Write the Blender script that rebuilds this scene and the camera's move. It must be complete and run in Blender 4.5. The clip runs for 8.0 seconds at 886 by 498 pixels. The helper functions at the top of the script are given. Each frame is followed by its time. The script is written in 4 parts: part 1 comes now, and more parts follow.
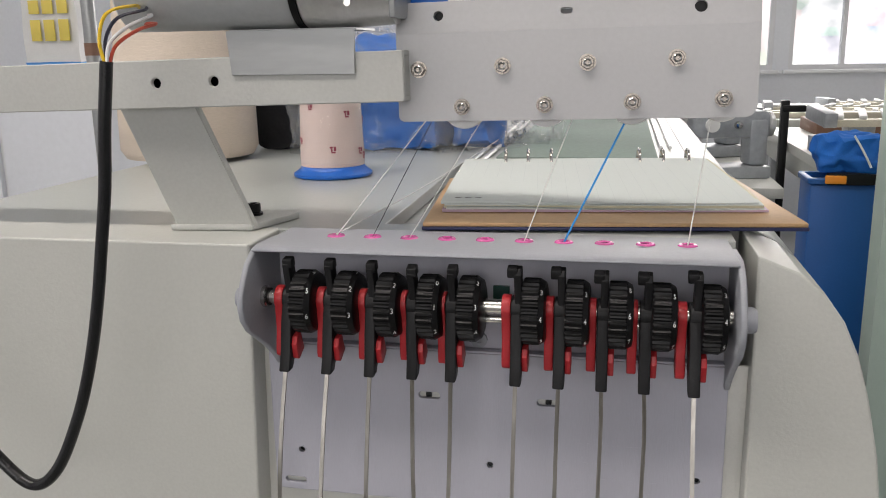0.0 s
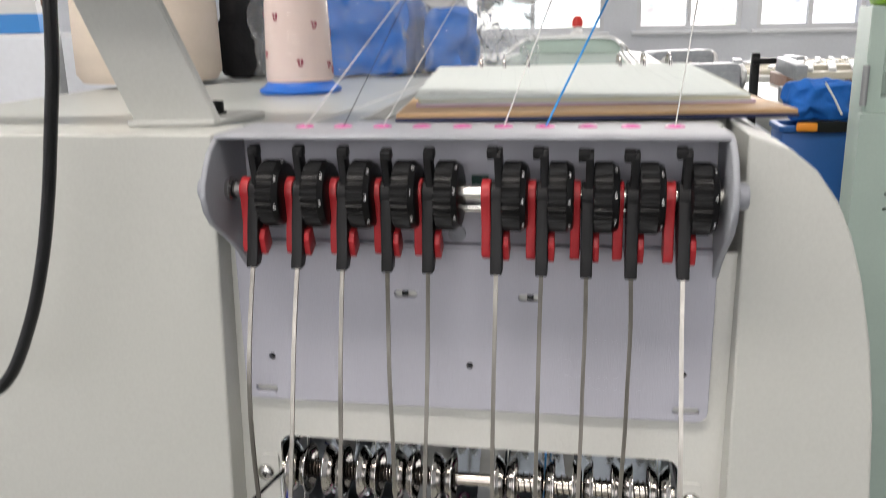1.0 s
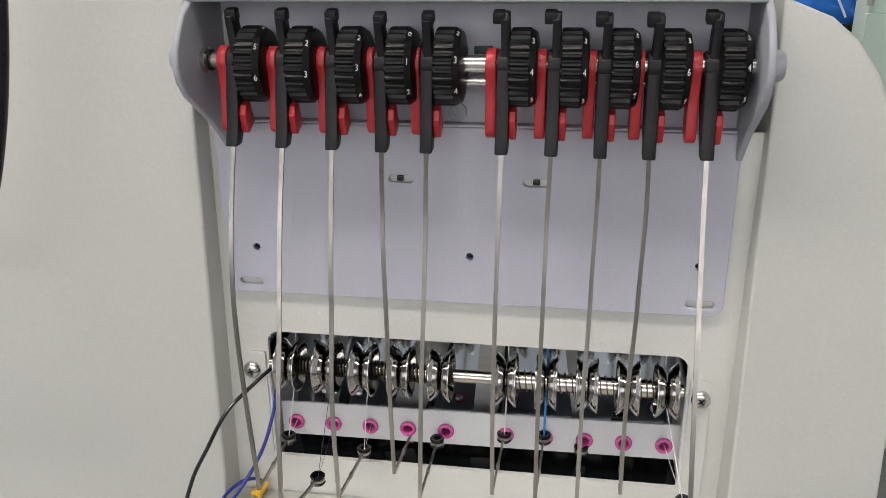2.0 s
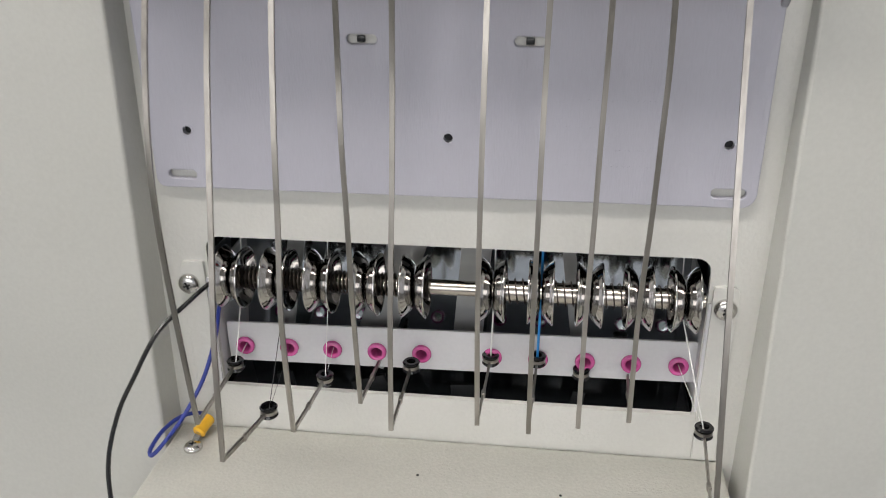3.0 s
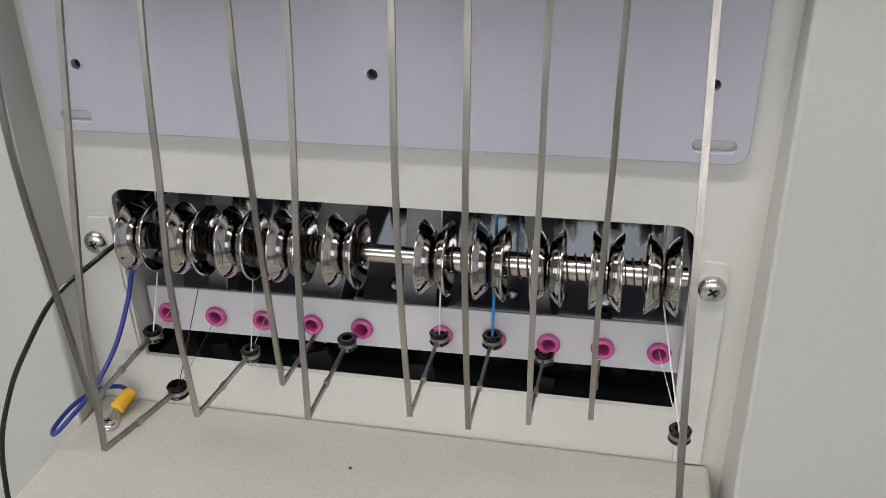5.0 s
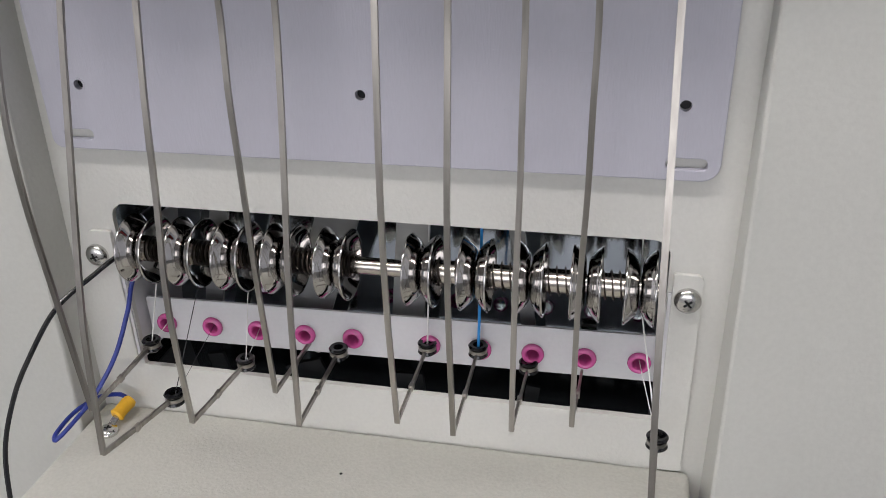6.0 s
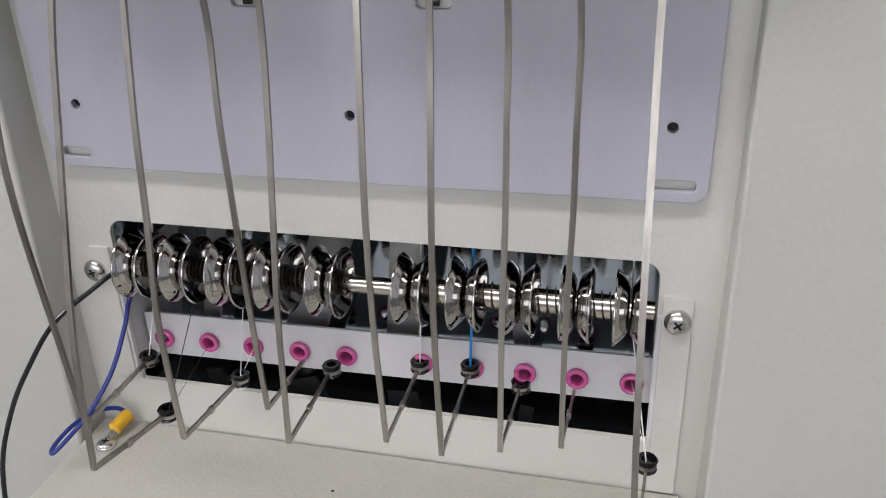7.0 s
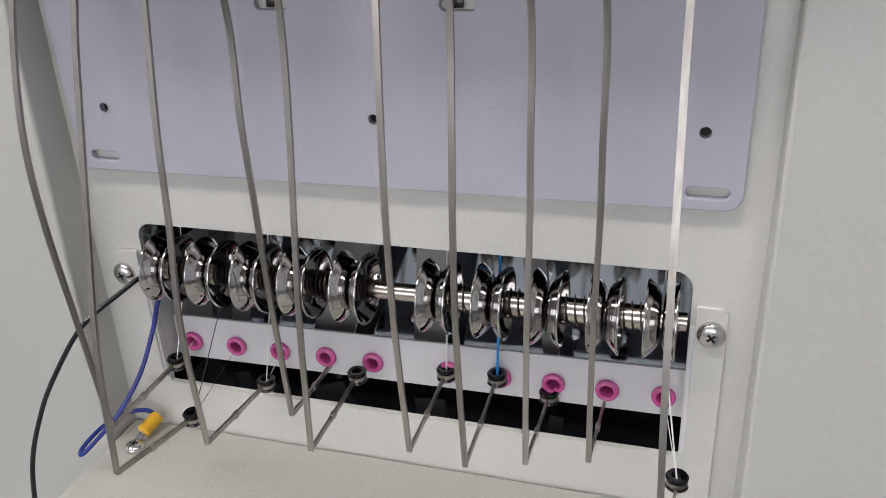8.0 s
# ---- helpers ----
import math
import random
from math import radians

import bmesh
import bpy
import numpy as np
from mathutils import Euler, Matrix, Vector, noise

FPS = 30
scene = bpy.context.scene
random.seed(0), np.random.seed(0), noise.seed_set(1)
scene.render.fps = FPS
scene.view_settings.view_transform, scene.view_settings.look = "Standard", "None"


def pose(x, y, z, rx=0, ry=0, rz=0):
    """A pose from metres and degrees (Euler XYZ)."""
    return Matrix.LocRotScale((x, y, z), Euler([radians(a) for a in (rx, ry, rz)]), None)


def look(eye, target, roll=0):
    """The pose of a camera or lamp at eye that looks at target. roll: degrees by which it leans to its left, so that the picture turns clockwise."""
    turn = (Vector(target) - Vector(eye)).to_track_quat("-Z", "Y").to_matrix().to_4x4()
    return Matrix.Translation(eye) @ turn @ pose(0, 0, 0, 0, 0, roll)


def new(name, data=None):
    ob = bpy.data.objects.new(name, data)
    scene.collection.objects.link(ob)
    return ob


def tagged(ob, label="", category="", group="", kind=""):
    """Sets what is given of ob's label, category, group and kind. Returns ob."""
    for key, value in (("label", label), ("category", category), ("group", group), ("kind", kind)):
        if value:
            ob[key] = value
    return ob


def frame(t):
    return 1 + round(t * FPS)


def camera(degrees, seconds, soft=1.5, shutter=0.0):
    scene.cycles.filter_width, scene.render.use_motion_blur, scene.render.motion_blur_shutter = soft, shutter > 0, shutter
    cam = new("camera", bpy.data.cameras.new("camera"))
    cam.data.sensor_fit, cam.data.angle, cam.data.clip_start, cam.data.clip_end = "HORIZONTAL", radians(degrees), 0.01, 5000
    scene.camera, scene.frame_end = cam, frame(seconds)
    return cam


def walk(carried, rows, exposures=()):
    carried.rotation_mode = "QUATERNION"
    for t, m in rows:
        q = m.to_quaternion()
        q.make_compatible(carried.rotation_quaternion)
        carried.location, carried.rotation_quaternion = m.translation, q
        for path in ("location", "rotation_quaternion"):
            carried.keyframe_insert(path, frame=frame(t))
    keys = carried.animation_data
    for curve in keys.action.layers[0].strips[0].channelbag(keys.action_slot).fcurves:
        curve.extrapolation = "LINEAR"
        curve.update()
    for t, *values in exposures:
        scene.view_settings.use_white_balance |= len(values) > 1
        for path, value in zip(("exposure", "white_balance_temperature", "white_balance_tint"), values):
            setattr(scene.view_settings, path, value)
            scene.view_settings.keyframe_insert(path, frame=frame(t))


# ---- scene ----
# Camera
cam = camera(55.4, 8.0, soft=0.85, shutter=0.3)
PATH = [
    (0, (0.066, -0.421, 1.091), (-0.343, 1.484, 0.639), -1.0),
    (0.5, (0.062, -0.418, 1.083), (-0.303, 1.49, 0.605), -1.6),
    (0.8, (0.067, -0.414, 1.06), (-0.298, 1.5, 0.61), -1.5),
    (1, (0.06, -0.41, 1.046), (-0.279, 1.491, 0.524), -1.2),
    (1.2, (0.057, -0.406, 1.031), (-0.27, 1.469, 0.417), -0.9),
    (2.3, (0.045, -0.373, 1.016), (-0.235, 1.471, 0.295), -0.4),
    (2.5, (0.043, -0.365, 1.005), (-0.217, 1.481, 0.279), -0.3),
    (2.8, (0.043, -0.341, 0.982), (-0.207, 1.473, 0.179), -0.6),
    (3, (0.041, -0.323, 0.971), (-0.202, 1.478, 0.134), -0.6),
    (3.2, (0.042, -0.308, 0.958), (-0.208, 1.484, 0.105), -0.8),
    (3.5, (0.049, -0.285, 0.948), (-0.2, 1.494, 0.07), -0.7),
    (3.8, (0.064, -0.266, 0.941), (-0.242, 1.51, 0.074), -1.4),
    (4, (0.071, -0.258, 0.943), (-0.28, 1.497, 0.049), -1.9),
    (4.5, (0.078, -0.259, 0.942), (-0.309, 1.475, 0.024), -1.8),
    (4.7, (0.079, -0.26, 0.946), (-0.301, 1.467, 0.01), -1.6),
    (5.8, (0.087, -0.272, 0.951), (-0.305, 1.468, 0.045), -1.5),
    (6, (0.09, -0.272, 0.954), (-0.308, 1.466, 0.049), -1.7),
    (6.5, (0.1, -0.271, 0.956), (-0.323, 1.47, 0.068), -2.0),
    (7, (0.102, -0.268, 0.957), (-0.353, 1.468, 0.074), -2.1),
    (7.5, (0.104, -0.263, 0.955), (-0.431, 1.453, 0.079), -3.0),
    (8, (0.108, -0.259, 0.956), (-0.456, 1.447, 0.077), -3.2),
]
walk(cam, [(t, look(eye, target, roll)) for t, eye, target, roll in PATH], [(0.0, -0.45, 6600, 13), (0.5, -0.17, 6550, 12), (1.0, -0.04, 6550, 12), (2.5, -0.06, 6500, 12), (3.0, -0.05, 6500, 12), (4.0, -0.22, 6500, 12), (4.5, -0.22, 6480, 12), (6.0, -0.19, 6330, 15), (8.0, -0.18, 6310, 15)])

# World, daylight and lamps
world = bpy.data.worlds.new("world")
scene.world = world
world.use_nodes = True
wn = world.node_tree
sky = wn.nodes.new("ShaderNodeTexSky")
sky.sky_type = "NISHITA"
sky.sun_disc = False
sky.sun_elevation, sky.sun_rotation = radians(48), radians(20)
wn.links.new(sky.outputs[0], wn.nodes["Background"].inputs[0])
wn.nodes["Background"].inputs[1].default_value = 0.12
sun = new("sun", bpy.data.lights.new("sun", "SUN"))
sun.data.energy, sun.data.angle, sun.data.color = 2.0, radians(8), (1.0, 0.96, 0.9)
sun.matrix_world = look((0, 0, 0), (-0.3, -0.75, -0.9))


def area_lamp(name, eye, target, sx, sy, watts, color=(1, 1, 1)):
    ob = new(name, bpy.data.lights.new(name, "AREA"))
    ob.data.shape, ob.data.size, ob.data.size_y, ob.data.energy, ob.data.color = "RECTANGLE", sx, sy, watts, color
    ob.matrix_world = look(eye, target)
    return ob


area_lamp("window_daylight", (1.0, 4.9, 1.65), (1.0, 0, 1.2), 2.6, 1.3, 75, (1.0, 0.97, 0.94))
# Unseen fill lamp added behind the camera to brighten the machine front.
area_lamp("rear_fill_light", (-0.1, -3.9, 1.75), (-0.1, 0, 1.1), 3.2, 1.5, 54, (1.0, 0.955, 0.905))
# Lamp rows added for the assumed ceiling tubes, which stay out of view.
area_lamp("unseen_tube_row", (-1.0, -0.9, 2.98), (-1.0, -0.9, 0), 3.1, 0.25, 70, (1.0, 0.95, 0.89))
area_lamp("unseen_tube_row", (0.3, 1.7, 2.98), (0.3, 1.7, 0), 4.2, 0.25, 30, (1.0, 0.96, 0.92))

# Materials
def mat(name, color, rough=0.5, metal=0.0, grain=0.0, scale=200.0, bump=0.0, spread=0.0, big=4.0, coat=0.0, spec=0.5, stretch=(1, 1, 1)):
    """Painted, plastic or metal surface: colour with large stains and fine grain, and a fine bump."""
    m = bpy.data.materials.new(name)
    m.use_nodes = True
    nt = m.node_tree
    b = nt.nodes["Principled BSDF"]
    b.inputs["Roughness"].default_value, b.inputs["Metallic"].default_value = rough, metal
    b.inputs["Coat Weight"].default_value, b.inputs["Specular IOR Level"].default_value = coat, spec
    b.inputs["Base Color"].default_value = (*color, 1)
    geo = nt.nodes.new("ShaderNodeTexCoord")
    mp = nt.nodes.new("ShaderNodeMapping")
    mp.inputs["Scale"].default_value = stretch
    nt.links.new(geo.outputs["Object"], mp.inputs[0])
    fine = nt.nodes.new("ShaderNodeTexNoise")
    fine.inputs["Scale"].default_value, fine.inputs["Detail"].default_value = scale, 3
    nt.links.new(mp.outputs[0], fine.inputs["Vector"])
    if spread or grain:
        wide = nt.nodes.new("ShaderNodeTexNoise")
        wide.inputs["Scale"].default_value, wide.inputs["Detail"].default_value = big, 4
        nt.links.new(mp.outputs[0], wide.inputs["Vector"])
        a = nt.nodes.new("ShaderNodeMapRange")
        a.inputs["From Min"].default_value, a.inputs["From Max"].default_value = 0.3, 0.7
        a.inputs["To Min"].default_value, a.inputs["To Max"].default_value = 1 - spread, 1 + spread
        nt.links.new(wide.outputs[0], a.inputs[0])
        c = nt.nodes.new("ShaderNodeMapRange")
        c.inputs["From Min"].default_value, c.inputs["From Max"].default_value = 0.3, 0.7
        c.inputs["To Min"].default_value, c.inputs["To Max"].default_value = 1 - grain, 1 + grain
        nt.links.new(fine.outputs[0], c.inputs[0])
        mul = nt.nodes.new("ShaderNodeMath")
        mul.operation = "MULTIPLY"
        nt.links.new(a.outputs[0], mul.inputs[0]), nt.links.new(c.outputs[0], mul.inputs[1])
        vm = nt.nodes.new("ShaderNodeVectorMath")
        vm.operation = "SCALE"
        vm.inputs[0].default_value = color
        nt.links.new(mul.outputs[0], vm.inputs["Scale"])
        nt.links.new(vm.outputs[0], b.inputs["Base Color"])
        r = nt.nodes.new("ShaderNodeMapRange")
        r.inputs["To Min"].default_value, r.inputs["To Max"].default_value = max(0.02, rough * 0.8), min(1, rough * 1.2)
        nt.links.new(wide.outputs[0], r.inputs[0])
        nt.links.new(r.outputs[0], b.inputs["Roughness"])
    if bump:
        bp = nt.nodes.new("ShaderNodeBump")
        bp.inputs["Strength"].default_value, bp.inputs["Distance"].default_value = bump, 0.0004
        nt.links.new(fine.outputs[0], bp.inputs["Height"])
        nt.links.new(bp.outputs[0], b.inputs["Normal"])
    return m


def glow(name, color, strength):
    m = bpy.data.materials.new(name)
    m.use_nodes = True
    b = m.node_tree.nodes["Principled BSDF"]
    b.inputs["Base Color"].default_value = (*color, 1)
    b.inputs["Emission Color"].default_value = (*color, 1)
    b.inputs["Emission Strength"].default_value = strength
    return m


def clear(name, rough=0.1, alpha=0.25, color=(0.9, 0.93, 0.95)):
    """Thin clear plastic film."""
    m = mat(name, color, rough, 0, 0, 60, 0.6)
    m.node_tree.nodes["Principled BSDF"].inputs["Alpha"].default_value = alpha
    return m


PAINT = mat("cream_powder_coat", (0.50, 0.505, 0.47), 0.42, 0, 0.025, 520, 0.28, 0.035, 5, 0.05)
TOPPAINT = mat("glossy_cream_paint", (0.44, 0.46, 0.44), 0.36, 0, 0.03, 500, 0.08, 0.06, 7, 0.06)
SHELFPAINT = mat("textured_powder_coat", (0.45, 0.45, 0.41), 0.5, 0, 0.05, 700, 0.6, 0.04, 30)
WALLPAINT = mat("white_powder_coat", (0.61, 0.61, 0.575), 0.45, 0, 0.02, 600, 0.5, 0.03, 12)
PLATEGREY = mat("lavender_grey_plastic", (0.46, 0.46, 0.52), 0.5, 0, 0.02, 500, 0.25, 0.04, 9, stretch=(3, 1, 0.4))
HOUSING = mat("grey_moulded_plastic", (0.33, 0.34, 0.37), 0.5, 0, 0.03, 500, 0.2, 0.05, 30, spec=0.35)
BLACK = mat("black_nylon", (0.004, 0.004, 0.0045), 0.4, 0, 0.1, 800, 0.25, 0.1, 60, spec=0.28)
GRIP = mat("charcoal_nylon", (0.009, 0.009, 0.010), 0.5, 0, 0.15, 900, 0.3, 0.1, 60, spec=0.3)
RED = mat("red_nylon", (0.42, 0.022, 0.028), 0.42, 0, 0.05, 700, 0.25, 0.08, 60)
WHITE = mat("white_ink", (0.8, 0.8, 0.8), 0.6)
STEEL = mat("brushed_spring_steel", (0.37, 0.35, 0.32), 0.36, 1, 0.14, 500, 0.2, 0.3, 30, stretch=(1, 1, 0.05))
CHROME = mat("polished_steel", (0.50, 0.485, 0.47), 0.09, 1, 0.04, 420, 0.05, 0.12, 60)
DARKSPRING = mat("dark_spring_steel", (0.085, 0.07, 0.06), 0.38, 1, 0.1, 500, 0.1, 0.15, 60)
NICKEL = mat("nickel_shaft", (0.56, 0.52, 0.47), 0.2, 1, 0.05, 600, 0.1, 0.1, 40, stretch=(0.1, 1, 1))
ROD = mat("bright_steel_rod", (0.80, 0.78, 0.74), 0.22, 1, 0.04, 500, 0.08, 0.06, 40, stretch=(0.1, 1, 1))
SCREW = mat("zinc_screw", (0.64, 0.63, 0.61), 0.24, 1, 0.1, 700, 0.2, 0.1, 80)
DARKRING = mat("black_ceramic_eye", (0.004, 0.004, 0.005), 0.1, 0, 0, 100, 0, 0)
PINK = mat("pink_ceramic", (0.62, 0.10, 0.33), 0.22, 0, 0.03, 400, 0.05, 0.06, 90, 0.3)
STRIP = mat("white_strip_paint", (0.66, 0.66, 0.68), 0.35, 0, 0.02, 500, 0.2, 0.03, 20)
MIRROR = mat("dark_polished_panel", (0.40, 0.435, 0.46), 0.08, 1, 0.03, 60, 0.0, 0.25, 14)
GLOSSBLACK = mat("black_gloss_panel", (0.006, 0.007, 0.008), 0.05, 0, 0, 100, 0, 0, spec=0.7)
# DARK colours real specks and also the shade painted inside holes.
DARK = mat("dark_fill", (0.015, 0.016, 0.018), 0.25, 0, 0.1, 100, 0.1, 0.2, 15)
CABLE = mat("black_cable_sheath", (0.008, 0.008, 0.009), 0.26, 0, 0.05, 300, 0.1, 0.1, 30)
BLUEWIRE = mat("blue_wire", (0.014, 0.03, 0.22), 0.4)
YELLOW = mat("yellow_insulation", (0.75, 0.42, 0.02), 0.45, 0, 0.05, 300, 0.2, 0.05, 60)
ARMPAINT = mat("arm_powder_coat", (0.48, 0.485, 0.46), 0.5, 0, 0.03, 500, 0.3, 0.03, 12)
BOLTMETAL = mat("dark_nickel_bolt", (0.30, 0.275, 0.25), 0.24, 1, 0.1, 700, 0.2, 0.15, 80)
GUIDE = mat("white_sheet_metal", (0.48, 0.48, 0.487), 0.35, 0, 0.02, 400, 0.15, 0.03, 12, 0.1)
MOTOR = mat("grey_motor_paint", (0.42, 0.435, 0.435), 0.38, 0, 0.03, 400, 0.2, 0.05, 20)
ALU = mat("cast_aluminium", (0.72, 0.72, 0.71), 0.4, 1, 0.05, 300, 0.2, 0.06, 30)
SHEET = mat("zinc_sheet", (0.36, 0.37, 0.37), 0.4, 0.6, 0.04, 300, 0.15, 0.06, 20, stretch=(0.2, 1, 1))
NYLONWHITE = mat("white_nylon", (0.72, 0.72, 0.71), 0.4, 0, 0.02, 300, 0.1, 0.03, 40)
TAN = mat("tan_board", (0.50, 0.32, 0.16), 0.5, 0, 0.05, 400, 0.2, 0.06, 15)
NAVY = mat("navy_board_edge", (0.02, 0.025, 0.08), 0.5, 0, 0.05, 300, 0.1, 0.1, 30)
PAPER = mat("ruled_paper", (0.60, 0.64, 0.62), 0.75, 0, 0.02, 900, 0.2, 0.03, 12)
PAGEEDGE = mat("cream_page_edge", (0.62, 0.58, 0.42), 0.8, 0, 0.1, 1500, 0.4, 0.08, 30, stretch=(0.05, 0.05, 4))
PINKSHEET = mat("lilac_divider", (0.5, 0.36, 0.45), 0.6)
RULE = mat("pale_rule_ink", (0.54, 0.58, 0.57), 0.8)
THREADWHITE = mat("white_thread", (0.75, 0.75, 0.73), 0.5)
THREADBLUE = mat("blue_thread", (0.02, 0.27, 0.68), 0.45)
THREADDARK = mat("dark_thread", (0.03, 0.03, 0.035), 0.5)
SPOOLBLUE = mat("blue_spool_plastic", (0.01, 0.13, 0.55), 0.35, 0, 0.03, 200, 0.05, 0.05, 30)
YARNPINK = mat("pale_pink_wound_thread", (0.74, 0.56, 0.50), 0.5, 0, 0.05, 900, 0.5, 0.04, 30, 0.4, stretch=(0.1, 0.1, 6))
YARNBEIGE = mat("beige_wound_yarn", (0.70, 0.60, 0.50), 0.8, 0, 0.05, 700, 0.8, 0.04, 14, stretch=(0.3, 0.3, 4))
MAROON = mat("maroon_print", (0.25, 0.03, 0.06), 0.5)
CLOTHBLACK = mat("black_cloth", (0.008, 0.008, 0.01), 0.9, 0, 0.2, 300, 0.8, 0.2, 30)
CLOTHBLUE = mat("blue_cloth", (0.006, 0.13, 0.50), 0.75, 0, 0.08, 300, 0.6, 0.12, 18)
FILM = clear("clear_plastic_film", 0.05, 0.09)
GREENPAINT = mat("pale_green_enamel", (0.42, 0.52, 0.46), 0.4, 0, 0.02, 300, 0.2, 0.04, 6)
BINBLUE = mat("blue_bin_plastic", (0.008, 0.09, 0.32), 0.45, 0, 0.04, 200, 0.2, 0.06, 8)
FLOORMAT = mat("grey_terrazzo_floor", (0.16, 0.165, 0.16), 0.4, 0, 0.12, 120, 0.1, 0.12, 2)
WALLMAT = mat("lavender_white_wall", (0.74, 0.76, 0.80), 0.8, 0, 0.02, 60, 0.3, 0.04, 1.5)
# Unseen ceiling, greyed so that less light bounces into the shadows.
CEILMAT = mat("greyed_ceiling", (0.50, 0.50, 0.49), 0.8, 0, 0.02, 50, 0.2, 0.03, 1.5)
TABLETOP = mat("pale_table_laminate", (0.55, 0.56, 0.52), 0.4, 0, 0.03, 90, 0.1, 0.04, 4)
FRAMEMETAL = mat("beige_frame_metal", (0.60, 0.56, 0.46), 0.4, 0.2, 0.05, 200, 0.1, 0.08, 10)
BROWN = mat("brown_board", (0.22, 0.12, 0.08), 0.6, 0, 0.1, 60, 0.2, 0.1, 8)
GREYMACH = mat("grey_machine_casting", (0.34, 0.36, 0.38), 0.4, 0.2, 0.08, 60, 0.3, 0.15, 9)
WINFRAME = mat("white_window_frame", (0.72, 0.73, 0.75), 0.4)
REARGREEN = mat("dull_green_panel", (0.27, 0.33, 0.30), 0.75, 0, 0.05, 200, 0.1, 0.08, 9, spec=0.15)
ORANGE = mat("orange_plastic", (0.8, 0.28, 0.02), 0.45)
LIME = mat("lime_plastic", (0.22, 0.42, 0.03), 0.5)


# Mesh helpers
def mesh_of(name, bm, material, smooth=None):
    me = bpy.data.meshes.new(name)
    bmesh.ops.recalc_face_normals(bm, faces=bm.faces)
    if smooth is not None:
        for f in bm.faces:
            f.smooth = True
        for e in bm.edges:
            if len(e.link_faces) == 2:
                e.smooth = e.calc_face_angle() < radians(smooth)
    bm.to_mesh(me)
    bm.free()
    me.materials.append(material)
    return me


def part(name, bm, material, parent=None, label="", smooth=35):
    ob = new(name, mesh_of(name, bm, material, smooth))
    if parent is not None:
        ob.parent = parent
    if label:
        tagged(ob, label)
    return ob


def thing(name, label, category, group="", kind="", at=(0, 0, 0)):
    ob = new(name)
    ob.location = at
    ob.empty_display_size = 0.01
    return tagged(ob, label, category, group, kind)


def box(x0, x1, y0, y1, z0, z1, bevel=0.0, segs=2, bm=None):
    b = bmesh.new() if bm is None else bm
    r = bmesh.ops.create_cube(b, size=1, matrix=Matrix.LocRotScale(((x0 + x1) / 2, (y0 + y1) / 2, (z0 + z1) / 2), None, (x1 - x0, y1 - y0, z1 - z0)))
    if bevel:
        es = list({e for v in r["verts"] for e in v.link_edges})
        bmesh.ops.bevel(b, geom=es, offset=bevel, segments=segs, affect="EDGES", profile=0.5)
    return b


FRONT = Matrix(((1, 0, 0, 0), (0, 0, -1, 0), (0, 1, 0, 0), (0, 0, 0, 1)))   # local x, y, z to world x, z, -y
SIDE = Matrix(((0, 0, 1, 0), (1, 0, 0, 0), (0, 1, 0, 0), (0, 0, 0, 1)))     # local x, y, z to world y, z, x


def slab(outer, holes, thick, m=Matrix(), bevel=0.0, segs=2, bm=None):
    """A flat plate with an outline and holes, extruded along local z from 0 to thick."""
    b = bmesh.new()
    edges = []
    for loop in [outer, *holes]:
        vs = [b.verts.new((p[0], p[1], 0)) for p in loop]
        edges += [b.edges.new((vs[i], vs[(i + 1) % len(vs)])) for i in range(len(vs))]
    r = bmesh.ops.triangle_fill(b, use_beauty=True, use_dissolve=False, edges=edges, normal=(0, 0, 1))
    faces = [g for g in r["geom"] if isinstance(g, bmesh.types.BMFace)]
    ex = bmesh.ops.extrude_face_region(b, geom=faces, use_keep_orig=True)
    bmesh.ops.translate(b, verts=[g for g in ex["geom"] if isinstance(g, bmesh.types.BMVert)], vec=(0, 0, thick))
    bmesh.ops.recalc_face_normals(b, faces=b.faces)
    if bevel:
        bmesh.ops.bevel(b, geom=[e for e in b.edges if len(e.link_faces) == 2 and e.calc_face_angle() > 0.9], offset=bevel, segments=segs, affect="EDGES", profile=0.5)
    b.transform(m)
    if bm is None:
        return b
    tmp = bpy.data.meshes.new("tmp")
    b.to_mesh(tmp), b.free()
    bm.from_mesh(tmp)
    bpy.data.meshes.remove(tmp)
    return bm


def rounded(x0, x1, y0, y1, r, n=5):
    """A rounded rectangle; r may be one radius or four (from lower left, counter-clockwise)."""
    rs = r if isinstance(r, (tuple, list)) else (r, r, r, r)
    out = []
    for (cx, cy, a), q in zip(((x0, y0, 180), (x1, y0, 270), (x1, y1, 0), (x0, y1, 90)), rs):
        if q <= 0:
            out.append((cx, cy))
            continue
        ox, oy = cx + (q if cx == x0 else -q), cy + (q if cy == y0 else -q)
        out += [(ox + q * math.cos(radians(a + 90 * i / n)), oy + q * math.sin(radians(a + 90 * i / n))) for i in range(n + 1)]
    return out


def circle(cx, cy, r, n=20):
    return [(cx + r * math.cos(2 * math.pi * i / n), cy + r * math.sin(2 * math.pi * i / n)) for i in range(n)]


